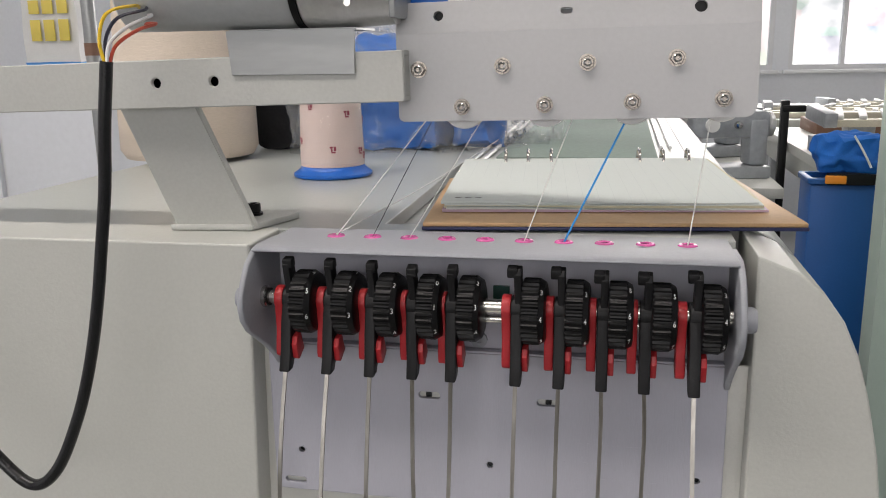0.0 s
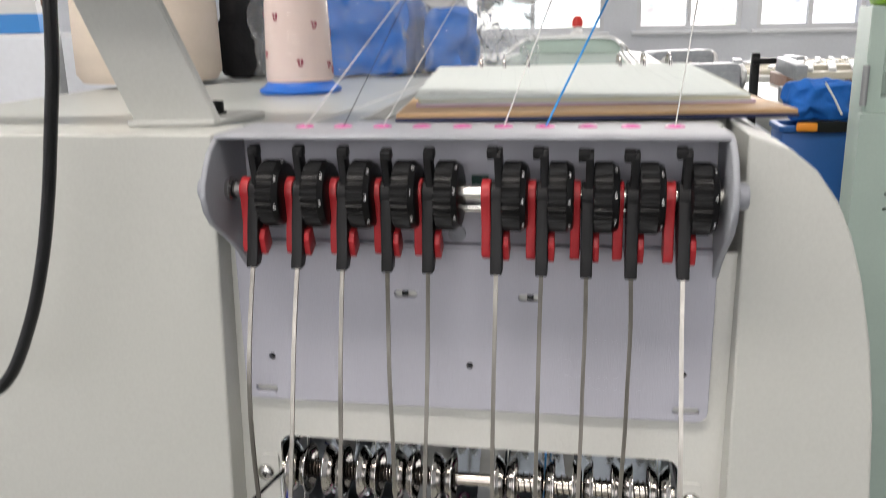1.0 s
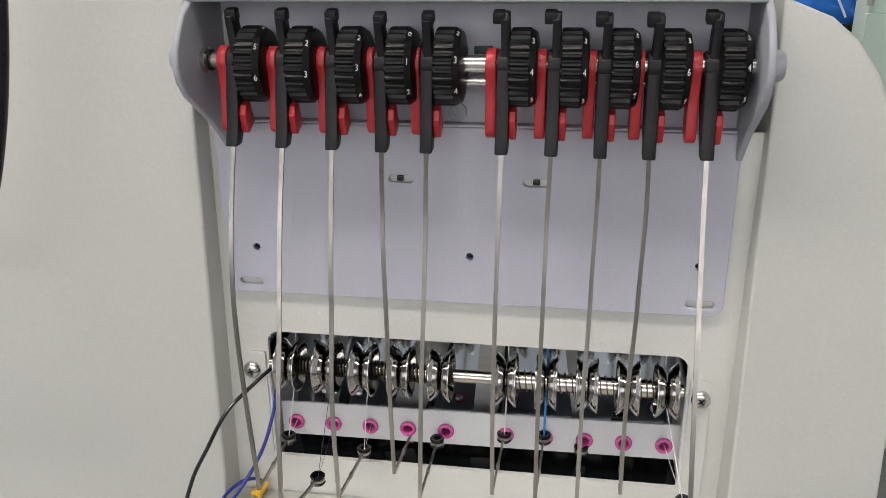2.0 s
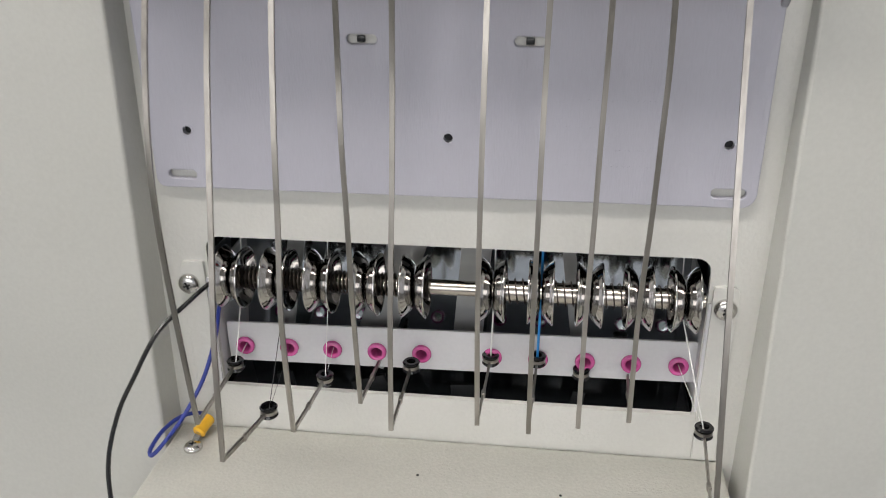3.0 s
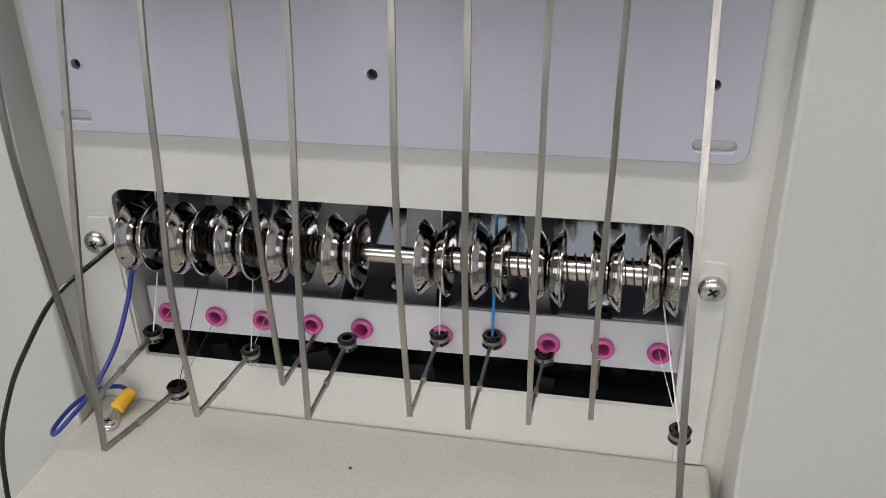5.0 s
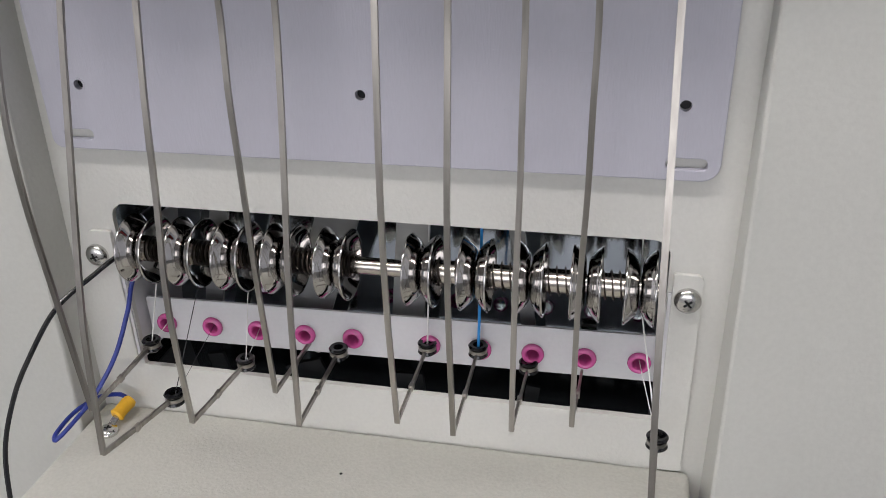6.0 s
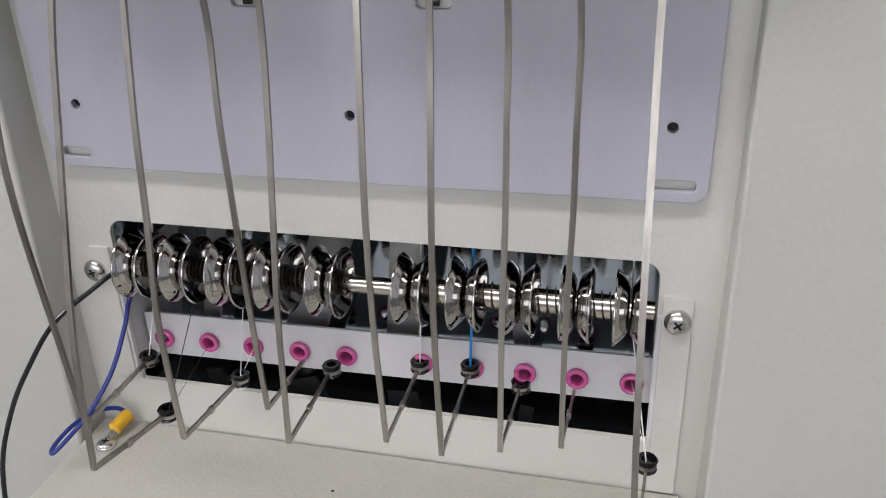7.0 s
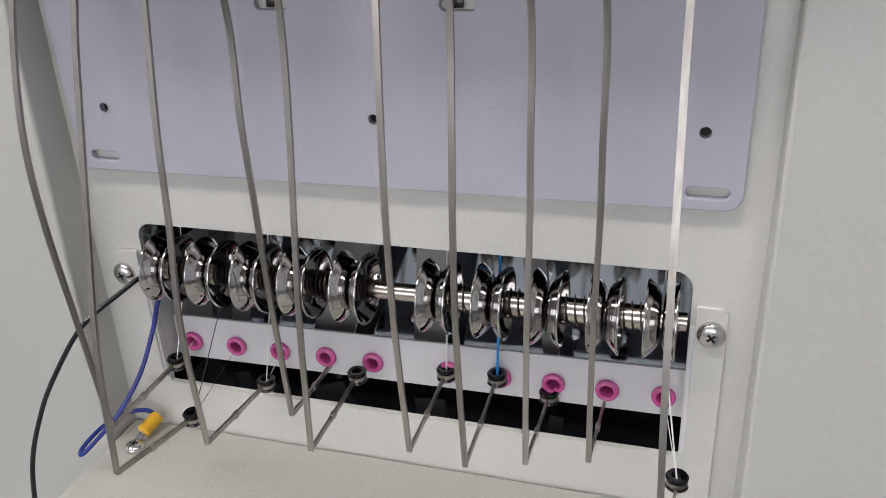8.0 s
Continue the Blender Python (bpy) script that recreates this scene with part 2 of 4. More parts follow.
def lathe(profile, segs=32, m=Matrix(), bm=None, closed=False):
    """A turned shape round local z from (radius, height) pairs."""
    b = bmesh.new() if bm is None else bm
    rings = []
    for r, h in profile:
        if r < 1e-6:
            rings.append([b.verts.new(m @ Vector((0, 0, h)))])
        else:
            rings.append([b.verts.new(m @ Vector((r * math.cos(2 * math.pi * i / segs), r * math.sin(2 * math.pi * i / segs), h))) for i in range(segs)])
    pairs = list(zip(rings, rings[1:])) + ([(rings[-1], rings[0])] if closed else [])
    for p, q in pairs:
        for i in range(segs):
            j = (i + 1) % segs
            if len(p) == 1 and len(q) == 1:
                continue
            if len(p) == 1:
                b.faces.new((p[0], q[i], q[j]))
            elif len(q) == 1:
                b.faces.new((p[i], p[j], q[0]))
            else:
                b.faces.new((p[i], p[j], q[j], q[i]))
    return b


def smooth_path(pts, n=8):
    """Points along a smooth line through the given points."""
    ps = [Vector(p) for p in pts]
    ps = [2 * ps[0] - ps[1], *ps, 2 * ps[-1] - ps[-2]]
    out = []
    for a, b, c, d in zip(ps, ps[1:], ps[2:], ps[3:]):
        for i in range(n):
            t = i / n
            out.append(0.5 * (2 * b + (c - a) * t + (2 * a - 5 * b + 4 * c - d) * t * t + (3 * b - a - 3 * c + d) * t ** 3))
    return out + [ps[-2]]


def sweep(pts, profile, side=None, bm=None, cap=True):
    """A profile of (u, v) swept along points; u runs along side."""
    b = bmesh.new() if bm is None else bm
    ps = [Vector(p) for p in pts]
    ref = Vector(side) if side else None
    rings = []
    for i, p in enumerate(ps):
        t = (ps[min(i + 1, len(ps) - 1)] - ps[max(i - 1, 0)]).normalized()
        if ref is None:
            ref = t.orthogonal().normalized()
        s = (ref - t * ref.dot(t)).normalized()
        if side is None:
            ref = s
        n = t.cross(s)
        rings.append([b.verts.new(p + s * u + n * v) for u, v in profile])
    k = len(profile)
    for p, q in zip(rings, rings[1:]):
        for i in range(k):
            b.faces.new((p[i], p[(i + 1) % k], q[(i + 1) % k], q[i]))
    if cap:
        b.faces.new(rings[0]), b.faces.new(rings[-1])
    return b


def tube(pts, r, segs=8, bm=None):
    return sweep(pts, circle(0, 0, r, segs), None, bm)


XAXIS = pose(0, 0, 0, 0, 90, 0)      # turned shapes lying along x
TOWARD = pose(0, 0, 0, 90, 0, 0)     # turned shapes whose height points to -y


def at(x, y, z, m=Matrix()):
    return Matrix.Translation((x, y, z)) @ m


def crumple(bm, size, scale, seed=0.0):
    for v in bm.verts:
        p = v.co * scale + Vector((seed, seed * 2, -seed))
        v.co += Vector((noise.noise(p), noise.noise(p + Vector((9, 3, 1))), noise.noise(p + Vector((1, 7, 5))))) * size
    return bm


def text_mesh(body, size, depth=0.00008):
    cu = bpy.data.curves.new("txt", "FONT")
    cu.body, cu.size, cu.extrude, cu.align_x, cu.align_y = body, size, depth, "CENTER", "CENTER"
    ob = bpy.data.objects.new("txt", cu)
    scene.collection.objects.link(ob)
    me = bpy.data.meshes.new_from_object(ob.evaluated_get(bpy.context.evaluated_depsgraph_get()))
    bpy.data.objects.remove(ob)
    return me


# Room shell
def setting(name, bm, material, label, smooth=None):
    return tagged(part(name, bm, material, None, "", smooth), label, "structure", kind="structure")


RX0, RX1, RY0, RY1, RZ = -2.6, 3.4, -4.0, 5.0, 3.2
setting("floor", box(RX0, RX1, RY0, RY1, -0.1, 0.0), FLOORMAT, "grey workshop floor")
setting("ceiling", box(RX0, RX1, RY0, RY1, RZ, RZ + 0.1), CEILMAT, "unseen workshop ceiling greyed to cut bounced light")
WINS = [(-0.75, 0.12), (0.314, 0.922), (1.01, 1.607), (1.85, 2.5)]
setting("wall_north", slab(rounded(RX0, RX1, 0, RZ, 0), [rounded(a, b, 0.962, 2.2, 0) for a, b in WINS], 0.2, at(0, RY1 + 0.2, 0, FRONT)), WALLMAT, "lavender white wall with a row of windows")
# This wall stays out of view; its opening is added for fill light.
setting("wall_south", slab(rounded(RX0, RX1, 0, RZ, 0), [rounded(-1.7, 2.3, 1.0, 2.5, 0)], 0.2, at(0, RY0, 0, FRONT)), WALLMAT, "unseen lavender white wall with a wide opening added for fill light")
setting("wall_west", box(RX0 - 0.2, RX0, RY0, RY1, 0, RZ), WALLMAT, "plain lavender white wall")
setting("wall_east", box(RX1, RX1 + 0.2, RY0, RY1, 0, RZ), WALLMAT, "plain lavender white wall")
for i, (a, b) in enumerate(WINS):
    w = thing("window_%d" % (i + 1), "white framed workshop window with bright daylight behind", "structure", kind="structure")
    mid = (a + b) / 2
    part("window_frame", slab(rounded(a, b, 0.962, 2.2, 0), [rounded(a + 0.025, mid - 0.012, 0.99, 2.17, 0), rounded(mid + 0.012, b - 0.025, 0.99, 2.17, 0)], 0.05, at(0, RY1 + 0.06, 0, FRONT)), WINFRAME, w)
    part("window_sill", box(a - 0.03, b + 0.03, RY1 - 0.05, RY1 + 0.005, 0.94, 0.961, 0.003), WINFRAME, w)


def outside_view():
    """Washed out buildings and trees far outside."""
    m = bpy.data.materials.new("bright_outdoors")
    m.use_nodes = True
    nt = m.node_tree
    b = nt.nodes["Principled BSDF"]
    tc = nt.nodes.new("ShaderNodeTexCoord")
    br = nt.nodes.new("ShaderNodeTexVoronoi")
    br.distance = "CHEBYCHEV"
    br.inputs["Scale"].default_value = 1.6
    nz = nt.nodes.new("ShaderNodeTexNoise")
    nz.inputs["Scale"].default_value, nz.inputs["Detail"].default_value = 1.5, 6
    ramp = nt.nodes.new("ShaderNodeValToRGB")
    ramp.color_ramp.elements[0].position, ramp.color_ramp.elements[0].color = 0.36, (0.42, 0.47, 0.47, 1)
    ramp.color_ramp.elements[1].position, ramp.color_ramp.elements[1].color = 0.56, (1, 1, 1, 1)
    mix = nt.nodes.new("ShaderNodeMix")
    mix.data_type = "RGBA"
    mix.inputs[0].default_value = 0.14
    for n in (br, nz):
        nt.links.new(tc.outputs["Object"], n.inputs["Vector"])
    nt.links.new(nz.outputs[0], ramp.inputs[0])
    nt.links.new(ramp.outputs[0], mix.inputs["A"]), nt.links.new(br.outputs["Color"], mix.inputs["B"])
    nt.links.new(mix.outputs["Result"], b.inputs["Emission Color"])
    b.inputs["Base Color"].default_value = (0, 0, 0, 1)
    b.inputs["Emission Strength"].default_value = 2.0
    return m


setting("backdrop", box(-9, 13, 14, 14.1, -3, 8), outside_view(), "bright washed out buildings far outside the windows")

# Ceiling tube lights, unseen, assumed from bright strips mirrored in the discs
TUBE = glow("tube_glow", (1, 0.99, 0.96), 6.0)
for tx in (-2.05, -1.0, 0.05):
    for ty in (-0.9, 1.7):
        t = thing("unseen_tube_light", "unseen white fluorescent tube light assumed on the ceiling", "ceiling light", "ceiling tube lights", at=(tx, ty, RZ))
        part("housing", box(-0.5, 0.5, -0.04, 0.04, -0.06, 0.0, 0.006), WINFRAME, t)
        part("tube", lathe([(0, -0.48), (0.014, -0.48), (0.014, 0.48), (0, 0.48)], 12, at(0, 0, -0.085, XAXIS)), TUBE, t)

# Embroidery machine head: casing
TOP = 0.993

FACE, BACK = -0.014, 0.003      # front face and recess back wall
machine = thing("embroidery_machine", "cream powder coated embroidery machine head with a front recess", "sewing machine", at=(0, 0, 0))
curve_r = [(0.128, TOP), (0.140, 0.991), (0.152, 0.985), (0.163, 0.976), (0.173, 0.962), (0.180, 0.946), (0.186, 0.925), (0.192, 0.895), (0.196, 0.86), (0.199, 0.80), (0.20, 0.70)]
u_shape = [(-0.38, 0.40), (-0.38, TOP), (-0.1284, TOP), (-0.1354, 0.70), (-0.1365, 0.55), (0.1298, 0.55), (0.1305, 0.70), (0.1319, TOP), *curve_r[2:], (0.20, 0.40)]
casing = slab(u_shape, [], 0.084, at(0, FACE + 0.084, 0, FRONT), 0.0014, 3)
for v in casing.verts:      # the front face leans forward towards its foot
    if v.co.y < 0.03:
        v.co.y += (0.051 + 0.034 * max(-1, min(1, v.co.x / 0.131))) * (max(v.co.z, 0.6) - 0.85)
part("front_casing", casing, PAINT, machine, smooth=14)
body_outline = [(-0.38, 0.40), (-0.38, TOP - 0.01), (0.126, TOP - 0.01), (0.126, TOP - 0.0005), (0.131, TOP - 0.0005), *curve_r[1:], (0.20, 0.40)]
part("rear_casing", slab(body_outline, [], 0.93, at(0, 1.0005, 0, FRONT)), PAINT, machine)
part("pedestal", box(-0.30, 0.12, 0.05, 0.95, 0.0, 0.401, 0.01), PAINT, machine)
pocket = [(-0.07, 0.052), (0.11, 0.07), (0.105, 0.36), (-0.078, 0.34)]
part("top_cover", slab([(-0.378, 0.0302), (0.1255, 0.0302), (0.1255, 1.0), (-0.378, 1.0)], [pocket], 0.0095, at(0, 0, TOP - 0.0095), 0.0006, 1), TOPPAINT, machine)
part("cover_pocket", slab([(p[0] * 0.999, p[1]) for p in pocket], [], 0.0004, at(0, 0, TOP - 0.0099)), SHEET, machine, "grey sunken pocket floor")
win = rounded(-0.110, 0.1095, 0.7425, 0.8205, (0.001, 0.001, 0.0065, 0.0065))
part("recess_wall", slab(rounded(-0.1375, 0.1335, 0.60, 0.9343, 0), [win], 0.0025, at(0, BACK + 0.0025, 0, FRONT)), WALLPAINT, machine)
part("lower_ledge", box(-0.1345, 0.1255, -0.16, BACK - 0.0002, 0.60, 0.719, 0.0025, 3), SHELFPAINT, machine, "textured cream ledge below the recess")
for sx, sy in ((0.112, -0.045), (0.052, -0.030), (0.066, -0.041), (-0.012, -0.024)):
    part("ledge_speck", lathe([(0, 0), (0.0007, 0), (0.0005, 0.0002), (0, 0.0002)], 8, at(sx, sy, 0.719)), DARK, machine)

# Inside of the window
part("inner_back_panel", slab(rounded(-0.118, 0.118, 0.70, 0.86, 0), [], 0.001, at(0, 0.040, 0.74) @ pose(0, 0, 0, -13) @ at(0, 0, -0.74) @ FRONT), MIRROR, machine, "dark polished inner panel")
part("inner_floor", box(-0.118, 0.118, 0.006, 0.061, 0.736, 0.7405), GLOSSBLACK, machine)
part("inner_roof", box(-0.118, 0.118, 0.006, 0.061, 0.845, 0.847), DARK, machine)
# Slanted grey strips stand in for streaks reflected in the back panel.
for x0, x1, z0, z1, w in ((-0.070, -0.088, 0.842, 0.745, 0.004), (-0.012, -0.045, 0.842, 0.745, 0.009), (0.012, 0.004, 0.842, 0.745, 0.007), (0.047, 0.060, 0.842, 0.745, 0.003)):
    part("reflection_streak", sweep([(x0, 0.030, z0), (x1, 0.026, z1)], [(-w, -0.001), (w, -0.001), (w, 0.001), (-w, 0.001)], (1, 0, 0)), SHEET, machine, "grey strip standing in for a diagonal reflection")
for sx in (-0.1165, 0.1145):
    part("inner_side_panel", box(sx, sx + 0.0015, 0.006, 0.061, 0.741, 0.845), MIRROR, machine)

# Eyelet strip, with the flanges that are screwed to the recess wall
bracket = thing("thread_guide_bracket", "white sheet metal bracket with pink ceramic eyelets inside the window", "machine part")
EYES = [-0.1005, -0.0787, -0.0575, -0.036, -0.0147, 0.0183, 0.0395, 0.0608, 0.0815, 0.1025]
strip = part("eyelet_strip", slab(rounded(-0.1090, 0.1106, 0.7525, 0.7735, 0.001, 2), [circle(x, 0.7615, 0.0034, 16) for x in EYES], 0.0012, at(0, 0.0134, 0, FRONT)), STRIP, bracket)
strip.rotation_euler = (0, radians(-0.8), 0)
strip.location = (0.0106, 0, 0)
for a, b, zl, r in ((-0.1225, -0.1115, 0.745, (0.001, 0.001, 0.001, 0.003)), (0.1112, 0.1218, 0.7196, (0.001, 0.001, 0.0028, 0.001))):
    ring = slab(rounded(a, b, zl, 0.8085, r), [], 0.0019, at(0, BACK - 0.0001, 0, FRONT), 0.0002, 1)
    part("flange", ring, WALLPAINT, bracket)
    sx = a if a > 0 else b
    part("side_web", box(min(sx, sx + (0.0012 if a < 0 else -0.0012)), max(sx, sx + (0.0012 if a < 0 else -0.0012)), BACK - 0.001, 0.055, 0.745, 0.80), STRIP, bracket)
for x in EYES:
    e = part("eyelet", lathe([(0.0024, 0.0), (0.0024, 0.0014), (0.0028, 0.0021), (0.0036, 0.0024), (0.0043, 0.0020), (0.0046, 0.0012), (0.0045, 0.0004), (0.0034, 0.0), (0.0034, -0.008), (0.0024, -0.008)], 24, at(0, 0, 0, TOWARD), closed=True), PINK, bracket, "glossy pink ceramic eyelet")
    e.location = (x, 0.0121, 0.7613 + 0.014 * x)


def pan_screw(r):
    """A domed cross-head screw whose head points to local +z."""
    b = lathe([(r, 0), (r, r * 0.18), (r * 0.93, r * 0.36), (r * 0.75, r * 0.52), (r * 0.45, r * 0.62), (0, r * 0.65)], 28)
    return b


def screw_thing(loc, r, label, rot, m):
    s = thing("pan_screw", label, "screw", "pan head screws")
    s.matrix_world = Matrix.Translation(loc) @ m @ pose(0, 0, 0, 0, 0, rot)
    part("head", pan_screw(r), SCREW, s)
    # A dark cross laid on the head paints the shade of its recess.
    c = bmesh.new()
    for a in (0, 90):
        slab(rounded(-r * 0.36, r * 0.36, -r * 0.085, r * 0.085, 0), [], r * 0.06, pose(0, 0, r * 0.6, 0, 0, a), bm=c)
    part("cross_shade", c, DARK, s)
    return s


for x, z, rot in ((-0.1192, 0.7975, 20), (0.1168, 0.7985, 40)):
    screw_thing((x, BACK - 0.0020, z), 0.0049, "domed zinc cross-head screw in the bracket flange", rot, TOWARD)

# Tension discs on their shaft
tension = thing("tension_disc_shaft", "nickel shaft carrying ten pairs of polished tension discs", "machine part")
SH_Y, SH_Z = 0.004, 0.8005
part("shaft", lathe([(0, -0.1095), (0.0034, -0.1095), (0.0034, 0.1085), (0, 0.1085)], 24, at(0, SH_Y, SH_Z, XAXIS)), NICKEL, tension)
DISCS = [-0.0985, -0.0775, -0.0575, -0.0370, -0.0155, 0.0188, 0.0396, 0.0602, 0.0808, 0.1000]
face = [(0.0052, 0.0003), *[(r, 0.0004 + 0.0044 * (max(0, r - 0.0082) / 0.0058) ** 1.7) for r in (0.0082, 0.0092, 0.0102, 0.0111, 0.0120, 0.0128, 0.0135, 0.0139)]]
prof = [*face, (0.0141, 0.0048), (0.0142, 0.0052), (0.0140, 0.0055), *[(r - 0.0003, x + 0.0008) for r, x in reversed(face)]]
disc_me = mesh_of("tension_disc", lathe(prof, 48, XAXIS, closed=True), CHROME, 60)
holes_me = mesh_of("hub", lathe([(0.0034, 0.0010), (0.0053, 0.0010), (0.0053, 0.0022), (0.0042, 0.0022), (0.0042, 0.0040), (0.0034, 0.0040)], 20, XAXIS), NICKEL, 35)
for i, x in enumerate(DISCS):
    pair = new("disc_pair")
    pair.parent, pair.location, pair.empty_display_size = tension, (x, SH_Y, SH_Z), 0.01
    for s in (1, -1):
        d = new("tension_disc", disc_me)
        d.parent, d.matrix_basis = pair, pose(0, 0, 0, 0, 0, 0 if s > 0 else 180) @ pose(0, 0, 0, 23 * i)
        h = new("hub", holes_me)
        h.parent, h.matrix_basis = pair, pose(0, 0, 0, 0, 0, 0 if s > 0 else 180)
for i, x in enumerate(DISCS):
    x0 = x + 0.0022
    x1 = DISCS[i + 1] - 0.0022 if i not in (4, 9) else x + 0.0065
    if i == 9:
        continue
    turns, reach, gauge = (5, 0.0055, 0.0003) if i > 4 else (9 if i < 4 else 3, 0.0049, 0.00055)
    n = turns * 12
    pts = [(x0 + (x1 - x0) * k / n, SH_Y + reach * math.cos(2 * math.pi * k / 12), SH_Z + reach * math.sin(2 * math.pi * k / 12)) for k in range(n + 1)]
    part("spring", tube(pts, gauge, 5), DARKSPRING, tension)
    if i > 4:
        part("sleeve", lathe([(0.0036, x + 0.0046), (0.0046, x + 0.0046), (0.0046, x1 - 0.0030), (0.0036, x1 - 0.0030)], 20, at(0, SH_Y, SH_Z, XAXIS)), NICKEL, tension)

# Grey plate with slots and holes
plate = thing("backing_plate", "lavender grey moulded plastic plate behind the lever wires", "machine part")
slots = [rounded(a, b, z - 0.0019, z + 0.0019, 0.0018, 4) for a, b, z in ((-0.0395, -0.0275, 0.9085), (0.0255, 0.0375, 0.9085), (-0.1205, -0.108, 0.8505), (0.1045, 0.118, 0.8505))]
HOLES = [(-0.1095, 0.870), (0.0, 0.870), (0.109, 0.8705)]
part("plate", slab(rounded(-0.1262, 0.1222, 0.8445, 0.9343, (0.004, 0.006, 0.001, 0.001)), slots + [circle(x, z, 0.0021, 18) for x, z in HOLES], 0.0030, at(0, BACK - 0.0002, 0, FRONT), 0.0005, 2), PLATEGREY, plate, smooth=10)
for x, z in HOLES:
    part("hole_bush", lathe([(0.0019, 0), (0.0027, 0), (0.0027, 0.0003), (0.0019, 0.0003)], 20, at(x, -0.0001, z, TOWARD), closed=True), PLATEGREY, plate)
    # A dark disc paints the shade at the bottom of the hole.
    part("hole_shade_disc", lathe([(0, 0), (0.0019, 0), (0.0019, 0.0004), (0, 0.0004)], 16, at(x, 0.0027, z, TOWARD)), DARK, plate)
for x in (-0.034, 0.0315):
    part("slot_screw", box(x - 0.0016, x + 0.0016, 0.0008, 0.0027, 0.9072, 0.9098, 0.0003), DARK, plate)
rnd = random.Random(5)
for z, x0, x1, h in ((0.8865, 0.046, 0.082, 0.0065), (0.8755, 0.040, 0.062, 0.004), (0.8665, 0.046, 0.088, 0.0035), (0.860, 0.046, 0.088, 0.0035)):
    x = x0
    while x < x1:
        w = rnd.uniform(0.002, 0.004)
        part("raised_bar", box(x, x + w, -0.00028, 0.0005, z, z + rnd.uniform(0.0003, 0.0005), 0), PLATEGREY, plate)
        if rnd.random() < 0.7:
            part("raised_bar", box(x - 0.0005, x - 0.0001, -0.00022, 0.0005, z, z + h), PLATEGREY, plate)
        x += w + rnd.uniform(0.001, 0.003)

# Lever housing: top lip, side wings
housing = thing("lever_housing", "grey moulded plastic housing with rounded side wings round the levers", "machine part")
wing = [(0.0, TOP + 0.0016), (-0.020, TOP + 0.0020), (-0.028, TOP + 0.000), (-0.037, 0.988), (-0.043, 0.981), (-0.0475, 0.974), (-0.049, 0.967), (-0.047, 0.960), (-0.041, 0.953), (-0.030, 0.946), (-0.018, 0.938), (-0.008, 0.930), (0.0, 0.922)]
for x in (-0.1215, 0.1198):
    part("side_wing", slab([(0.0058, TOP + 0.0016), *[(p[0] * 0.92, p[1]) for p in wing[1:]], (0.0058, 0.922)], [], 0.0032, at(x, 0, 0, SIDE), 0.0011, 3), HOUSING, housing)
lip = [(0.030, TOP + 0.0012), (-0.021, TOP + 0.0022), (-0.0255, TOP + 0.0017), (-0.0268, TOP + 0.0008), (-0.0265, TOP - 0.0002), (-0.024, TOP - 0.0006), (0.0, TOP - 0.002), (0.030, TOP - 0.002)]
part("top_lip", slab(lip, [], 0.2410, at(-0.1202, 0, 0, SIDE), 0.0006, 2), HOUSING, housing)
part("inner_wall", box(-0.1185, 0.1198, 0.0060, 0.0080, 0.930, TOP - 0.0025), PLATEGREY, housing)
part("pocket_sill", box(-0.1185, 0.1198, -0.0003, 0.0059, 0.9345, 0.9358, 0.0004), PLATEGREY, housing)
for x, s in ((-0.1215, -1), (0.1230, 1)):
    part("boss", lathe([(0, 0), (0.0062, 0), (0.0062, 0.004), (0.0052, 0.0055), (0, 0.0055)], 24, at(x, -0.030, 0.9690, pose(0, 0, 0, 0, 90 * s, 0))), HOUSING, housing)
part("pivot_rod", lathe([(0, -0.1185), (0.0037, -0.1185), (0.0037, 0.1198), (0, 0.1198)], 28, at(0, -0.0185, 0.9668, XAXIS)), ROD, housing)
part("stop_rod", lathe([(0, -0.098), (0.0022, -0.098), (0.0022, 0.098), (0, 0.098)], 16, at(0, -0.0125, 0.9583, XAXIS)), ROD, housing)
part("circuit_strip", box(0.0015, 0.0100, 0.0040, 0.0059, 0.9640, 0.9710), mat("green_circuit_board", (0.006, 0.05, 0.04), 0.35), housing)
part("end_nut", lathe([(0.0034, 0), (0.0055, 0), (0.0058, 0.0006), (0.0058, 0.0022), (0.0050, 0.0030), (0.0034, 0.0030)], 24, at(-0.1183, -0.0185, 0.9668, XAXIS), closed=True), SCREW, housing)
part("retaining_ring", lathe([(0.0036, 0.0031), (0.0047, 0.0031), (0.0047, 0.0040), (0.0036, 0.0040)], 20, at(-0.1183, -0.0185, 0.9668, XAXIS), closed=True), BLACK, housing)
part("screw_boss", lathe([(0, 0), (0.0045, 0), (0.0045, 0.002), (0.0018, 0.002), (0.0018, 0.001), (0, 0.001)], 20, at(-0.0065, 0.0059, 0.9405, TOWARD)), HOUSING, housing)
for i in range(10):
    x = -0.0858 + i * 0.0206
    e = part("top_eyelet", lathe([(0.0022, 0), (0.0022, 0.0012), (0.0030, 0.0017), (0.0043, 0.0015), (0.0050, 0.0007), (0.0048, 0)], 24), PINK, housing, "glossy pink ceramic eyelet")
    e.location = (x, 0.0085, TOP + 0.0009)
    # Shade inside the bore, put in as a dark disc.
    part("bore_shade_disc", lathe([(0, 0), (0.0022, 0), (0.0022, 0.0006), (0, 0.0006)], 16, at(x, 0.0085, TOP + 0.0011)), DARK, housing)

